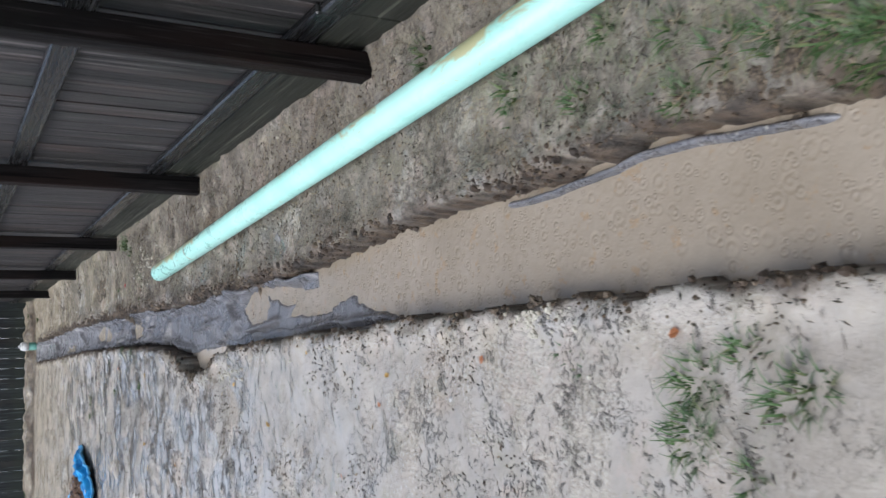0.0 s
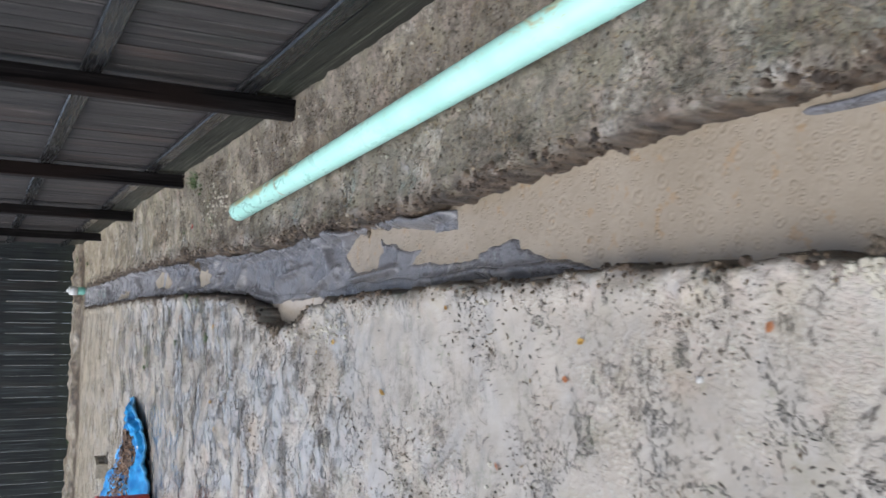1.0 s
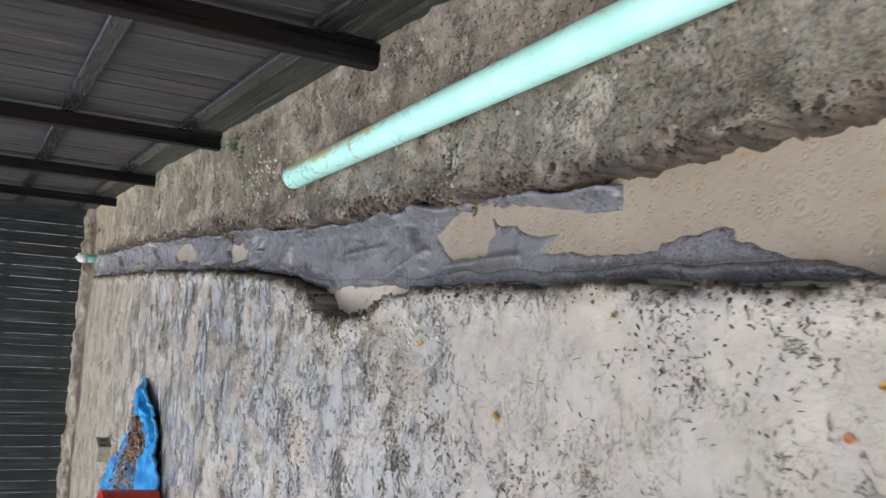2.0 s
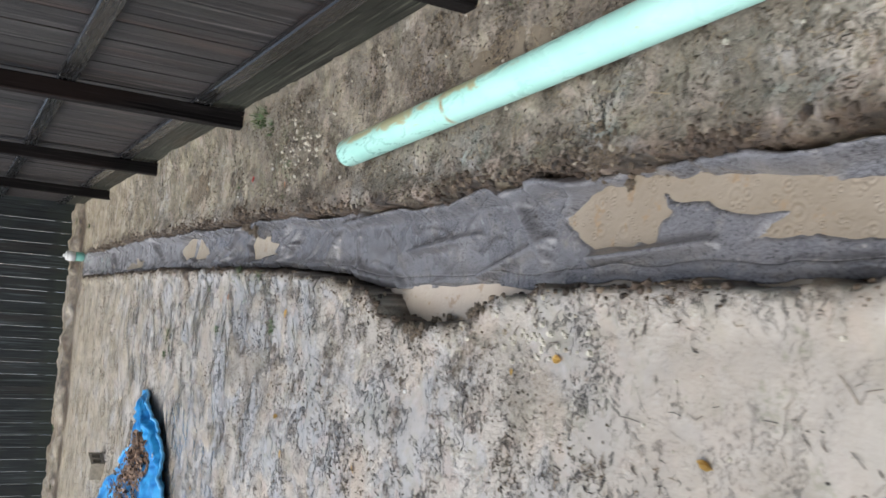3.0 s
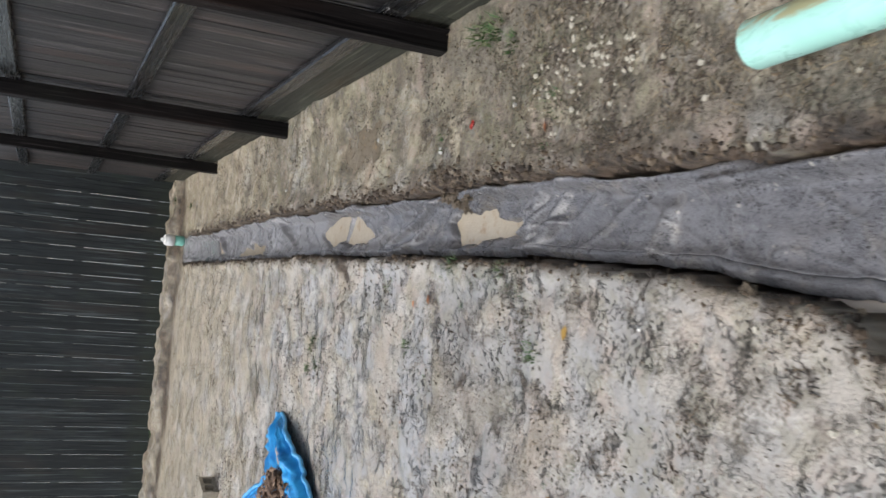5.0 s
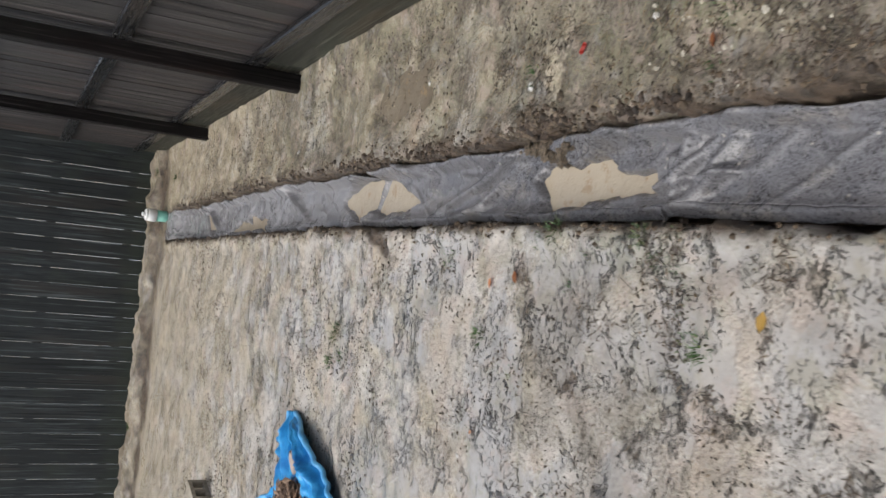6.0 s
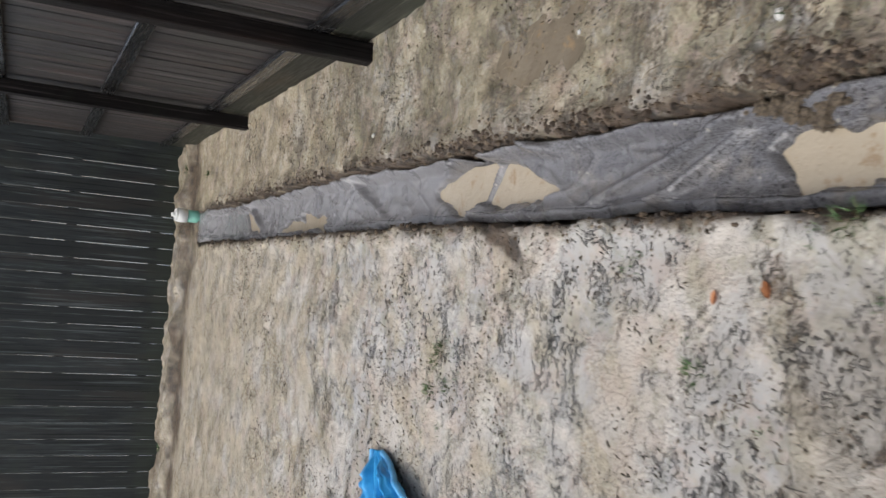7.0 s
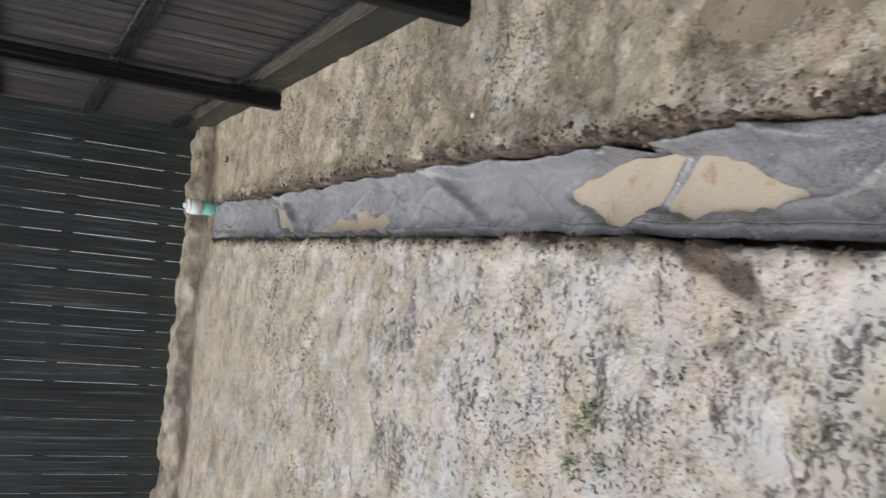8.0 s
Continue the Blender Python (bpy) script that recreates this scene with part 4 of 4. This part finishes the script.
def plastic_scrap():
    """A torn shred of red plastic pressed into the soil."""
    bm = bmesh.new()
    rows = [[bm.verts.new((0.011 * u * (1 - 0.25 * abs(v)), 0.018 * v, 0.004 + 0.004 * math.sin(3 * u + 2 * v))) for u in (-1, -0.3, 0.4, 1)] for v in (-1, -0.4, 0.2, 0.8)]
    for lower, upper in zip(rows, rows[1:]):
        for k in range(3):
            bm.faces.new((lower[k], lower[k + 1], upper[k + 1], upper[k]))
    bmesh.ops.solidify(bm, geom=bm.faces[:], thickness=0.0015)
    ob = new("plastic_scrap", mesh_of("plastic_scrap", bm, RED))
    ob.matrix_basis = pose(0.852, 7.382, settle(0.852, 7.382), 0, 0, 35)
    tagged(ob, "small torn red plastic scrap on damp soil", "scrap")


plastic_scrap()


def scatter(name, label, category, material, count, place, shape, seed, gap=-0.012):
    """Loose bits too many to count, as one mesh."""
    rng = np.random.RandomState(seed)
    verts, faces = [], []
    x, y = place(rng, count)
    z = ground_height(x, y)
    ok = trench_inset(x, y) < gap
    for px, py, pz in zip(x[ok], y[ok], z[ok]):
        v, f = shape(rng)
        a = rng.uniform(0, 2 * np.pi)
        c, s = np.cos(a), np.sin(a)
        base = len(verts)
        verts.extend((px + c * q[0] - s * q[1], py + s * q[0] + c * q[1], pz + q[2]) for q in v)
        faces.extend(tuple(base + i for i in g) for g in f)
    ob = new(name, mesh_from(name, verts, faces, material))
    return tagged(ob, label, category, kind="stuff")


def flake(rng):
    l, w, h = 0.003 + 0.009 * rng.rand() ** 2, rng.uniform(0.0015, 0.0042), rng.uniform(0.001, 0.005)
    a, b, c = rng.uniform(0.2, 1.2, 3)
    return ((-l, -w * a * 0.4, 0), (l * 0.2, -w * b, h * 0.4), (l, w * 0.2, h), (-l * 0.1, w * c, h * 0.3), (0, 0, h + 0.002)), ((0, 1, 4), (1, 2, 4), (2, 3, 4), (3, 0, 4))


def twig(rng):
    l, w, b = 0.006 + 0.03 * rng.rand() ** 2, rng.uniform(0.0006, 0.0013), rng.uniform(-0.012, 0.012)
    return ((-l, -w, 0.002), (-l, w, 0.002), (0, b - w, 0.007), (0, b + w, 0.007), (l, -w, 0.003), (l, w, 0.003)), ((0, 2, 3, 1), (2, 4, 5, 3))


def stone(rng):
    r = 0.003 + 0.008 * rng.rand() ** 1.5
    ring = [(r * rng.uniform(0.8, 1.2) * math.cos(k * math.pi / 3), r * rng.uniform(0.7, 1.1) * math.sin(k * math.pi / 3), 0.0) for k in range(6)]
    cap = [(q[0] * 0.7, q[1] * 0.7, r * 0.7) for q in ring]
    return tuple(ring + cap), tuple((k, (k + 1) % 6, 6 + (k + 1) % 6, 6 + k) for k in range(6)) + (tuple(range(6, 12)),)


def clumped(x0, x1, y0, y1, cell, seed, cut=0.0):
    def place(rng, count):
        x, y = rng.uniform(x0, x1, count * 3), rng.uniform(y0, y1, count * 3)
        keep = fbm(x / cell, y / cell, 3, seed) + 0.5 * rng.rand(count * 3) - 0.75 * sandiness(x, y) > cut - 0.12
        return x[keep][:count], y[keep][:count]
    return place


def spread(cx, cy, sx, sy):
    return lambda rng, count: (rng.normal(cx, sx, count), rng.normal(cy, sy, count))


scatter("leaf_litter", "dark crumbs of rotted leaves over the soil", "litter", LITTER, 22000, clumped(-2.6, 1.2, 0.9, 12.5, 0.35, 71, 0.05), flake, 21)
scatter("twigs", "thin dark twigs and grass stems on wet soil", "litter", LITTER, 2600, clumped(-2.4, 1.2, 0.9, 12.0, 0.5, 73, 0.0), twig, 22)
scatter("dead_grass", "flattened straw-coloured dead grass", "grass", STRAW, 6500, clumped(-3.0, 1.22, 9.5, 14.9, 0.6, 75, -0.2), twig, 23)
scatter("dead_grass", "short straw-coloured stems beside the fence", "grass", STRAW, 3500, clumped(0.68, 1.24, 0.9, 11.0, 0.4, 77, -0.2), twig, 24)
scatter("gravel", "pale gravel scattered by the pipe end", "gravel", PEBBLE, 190, spread(0.93, 6.70, 0.09, 0.20), stone, 25)
scatter("gravel", "few pale pebbles on wet soil", "gravel", PEBBLE, 260, clumped(-1.5, 1.2, 1.2, 11.0, 0.8, 79, 0.0), stone, 26)
scatter("gravel", "pale yellow pebbles washed out beside the pit", "gravel", PEBBLE, 70, spread(0.19, 4.76, 0.06, 0.11), stone, 31)
scatter("gravel", "sandy pebbles at a crumbling trench lip", "gravel", PEBBLE, 90, spread(0.30, 2.07, 0.03, 0.06), stone, 27)


def along_trench(rng, count):
    y = rng.uniform(0.9, 13.6, count)
    right = rng.rand(count) < 0.62
    off = np.abs(rng.normal(0, 0.035, count)) - 0.006
    x = np.where(right, right_edge(y) + off, left_edge(y) - off)
    keep = fbm(y * 3, y * 0 + right * 5.0, 2, 85) + rng.rand(count) * 0.9 > 0.15
    return x[keep], y[keep]


def fibre(rng):
    l, w, b = 0.004 + 0.013 * rng.rand() ** 2, rng.uniform(0.0008, 0.0022), rng.uniform(-0.006, 0.006)
    return ((-l, -w, 0.001), (-l, w, 0.001), (0, b - w, 0.004), (0, b + w, 0.004), (l, -w * 0.5, 0.002), (l, w * 0.5, 0.002)), ((0, 2, 3, 1), (2, 4, 5, 3))


def crumb(rng):
    r = 0.002 + 0.007 * rng.rand() ** 3
    ring = [(r * rng.uniform(0.7, 1.3) * math.cos(k * math.pi / 2.5), r * rng.uniform(0.7, 1.3) * math.sin(k * math.pi / 2.5), -0.001) for k in range(5)]
    return tuple(ring) + ((0, 0, r * 1.1),), tuple((k, (k + 1) % 5, 5) for k in range(5))


def lip_clod(rng):
    """A knobbly pinch of wet earth."""
    r = 0.003 + 0.012 * rng.rand() ** 3
    low = [(r * rng.uniform(0.7, 1.3) * math.cos(k * 1.0472), r * rng.uniform(0.7, 1.3) * math.sin(k * 1.0472), -0.004) for k in range(6)]
    high = [(r * rng.uniform(0.35, 0.85) * math.cos(k * 1.0472 + 0.5), r * rng.uniform(0.35, 0.85) * math.sin(k * 1.0472 + 0.5), r * rng.uniform(0.4, 1.0)) for k in range(6)]
    sides = [(k, (k + 1) % 6, 6 + k) for k in range(6)] + [(6 + k, (k + 1) % 6, 6 + (k + 1) % 6) for k in range(6)]
    return tuple(low + high) + ((0, 0, r * 0.9),), tuple(sides) + tuple((6 + k, 6 + (k + 1) % 6, 12) for k in range(6))


def torn_lip(rng, count):
    y = np.r_[rng.uniform(0.9, 13.6, count), rng.normal(4.45, 0.22, count // 8), rng.normal(7.6, 0.10, count // 14)]
    right = np.r_[rng.rand(count) < 0.66, np.ones(len(y) - count, bool)]
    off = np.abs(rng.normal(0, np.where(right, 0.026, 0.016))) - 0.010
    x = np.where(right, right_edge(y) + off, left_edge(y) - off)
    keep = fbm(y * 2.6, y * 0 + right * 5.0, 3, 95) + rng.rand(len(y)) * 0.8 > 0.42
    return x[keep], y[keep]


scatter("soil_clumps", "dark crumbling wet earth along the torn trench lip", "soil", TORN, 9000, torn_lip, lip_clod, 30, 0.004)
scatter("soil_crumbs", "brown soil crumbs along the trench lip", "soil", CRUMBS, 9000, along_trench, crumb, 28, -0.002)
scatter("root_fibres", "fine dark rootlets and chips in clusters on the sand", "litter", LITTER, 26000, clumped(-1.4, 1.22, 4.4, 7.9, 0.13, 87, 0.40), fibre, 29)
scatter("root_fibres", "sparse dark rootlets on washed pale sand", "litter", LITTER, 5500, clumped(-1.3, 1.22, 1.6, 4.5, 0.16, 89, 0.45), fibre, 32)


# ---- weeds ----
def grass_tuft(blades, spread_r, tall, seed):
    rng = random.Random(seed)
    verts, faces = [], []
    for _ in range(blades):
        a, r = rng.uniform(0, 6.283), spread_r * math.sqrt(rng.random())
        bx, by = r * math.cos(a), r * math.sin(a)
        lean, h, w = rng.uniform(0.3, 1.3), tall * rng.uniform(0.5, 1.1), rng.uniform(0.0018, 0.0038)
        d = a + rng.uniform(-1.2, 1.2)
        px, py = -math.sin(d) * w, math.cos(d) * w
        base = len(verts)
        for k in range(4):
            t = k / 3
            out, up, ww = lean * h * t * t * 0.9, h * (t - 0.35 * lean * t * t), 1 - 0.85 * t
            cx, cy = bx + math.cos(d) * out, by + math.sin(d) * out
            verts += [(cx - px * ww, cy - py * ww, max(up, 0.002 + 0.004 * t)), (cx + px * ww, cy + py * ww, max(up, 0.002 + 0.004 * t))]
        faces += [(base + 2 * k, base + 2 * k + 1, base + 2 * k + 3, base + 2 * k + 2) for k in range(3)]
    return mesh_from("grass_tuft", verts, faces, GRASS)


def weeds():
    kinds = [grass_tuft(42, 0.045, 0.045, 1), grass_tuft(95, 0.065, 0.05, 2), grass_tuft(13, 0.04, 0.022, 3)]
    by_trench = ((0.14, 1.55, 1), (0.12, 1.33, 0), (0.04, 1.57, 1), (-0.03, 1.42, 0), (0.14, 1.28, 0), (0.2, 1.42, 0), (0.22, 1.98, 2), (0.17, 1.90, 2))
    by_fence = ((0.66, 1.10, 1), (0.70, 1.06, 1), (0.73, 1.14, 1), (0.89, 2.12, 0), (0.80, 1.86, 0), (0.77, 1.40, 0), (0.76, 1.28, 1), (0.85, 1.54, 0), (1.13, 2.57, 0),
             (0.72, 1.55, 2), (1.08, 7.10, 0), (0.85, 6.85, 2), (1.12, 4.9, 2), (1.05, 14.7, 0), (0.95, 13.9, 0), (0.83, 7.6, 2), (0.93, 1.75, 0), (0.98, 1.45, 0),
             (0.72, 1.75, 2), (1.17, 7.34, 0), (1.15, 7.22, 1), (0.83, 6.83, 2), (0.71, 6.86, 2), (0.84, 2.12, 2), (0.78, 1.81, 2), (0.70, 1.51, 0))
    in_yard = ((0.27, 8.03, 2), (0.27, 7.74, 2), (0.36, 7.42, 0), (0.33, 7.5, 2), (0.34, 6.95, 2), (-0.4, 8.0, 2), (-0.75, 7.7, 2), (0.1, 6.9, 2), (0.29, 7.0, 2),
             (0.24, 6.93, 2), (-0.1, 6.7, 2), (-0.2, 6.6, 2), (-0.28, 6.72, 2), (0.2, 7.35, 2), (-0.05, 7.6, 2), (0.27, 8.08, 2), (0.04, 7.81, 0), (0.12, 7.84, 2),
             (0.30, 7.26, 2), (0.18, 6.90, 2), (0.10, 6.84, 0), (0.34, 7.05, 0), (0.28, 7.00, 2), (0.36, 7.03, 2), (0.29, 6.96, 2))
    by_bank = ((-0.2, 9.2, 0), (-0.12, 9.0, 2), (-1.5, 14.7, 1), (-0.3, 14.75, 2), (-2.2, 14.6, 1), (-0.32, 9.1, 2), (-0.27, 9.3, 2), (-0.36, 9.22, 2), (-0.14, 9.14, 2),
             (-0.45, 8.55, 2), (-0.09, 9.18, 0), (-0.04, 9.31, 2), (-0.17, 9.07, 0), (-0.05, 9.15, 0), (-0.12, 9.22, 2), (0.17, 9.05, 2), (0.17, 9.97, 2), (-0.14, 9.28, 2),
             (0.00, 9.09, 2))
    rng = random.Random(9)
    low = set(in_yard) | set(by_bank)
    for x, y, k in itertools.chain(by_trench, by_fence, in_yard, by_bank):
        ob = new("grass_tuft", kinds[k])
        ob.matrix_basis = pose(x, y, settle(x, y) - 0.003, 0, 0, rng.uniform(0, 360)) @ Matrix.Scale(rng.uniform(0.8, 1.2) * (0.6 if (x, y, k) in low else 1.0), 4)
        tagged(ob, "small green grass weed in wet sandy soil" if k != 1 else "bushy green grass clump in wet soil", "weed", "weeds")


weeds()
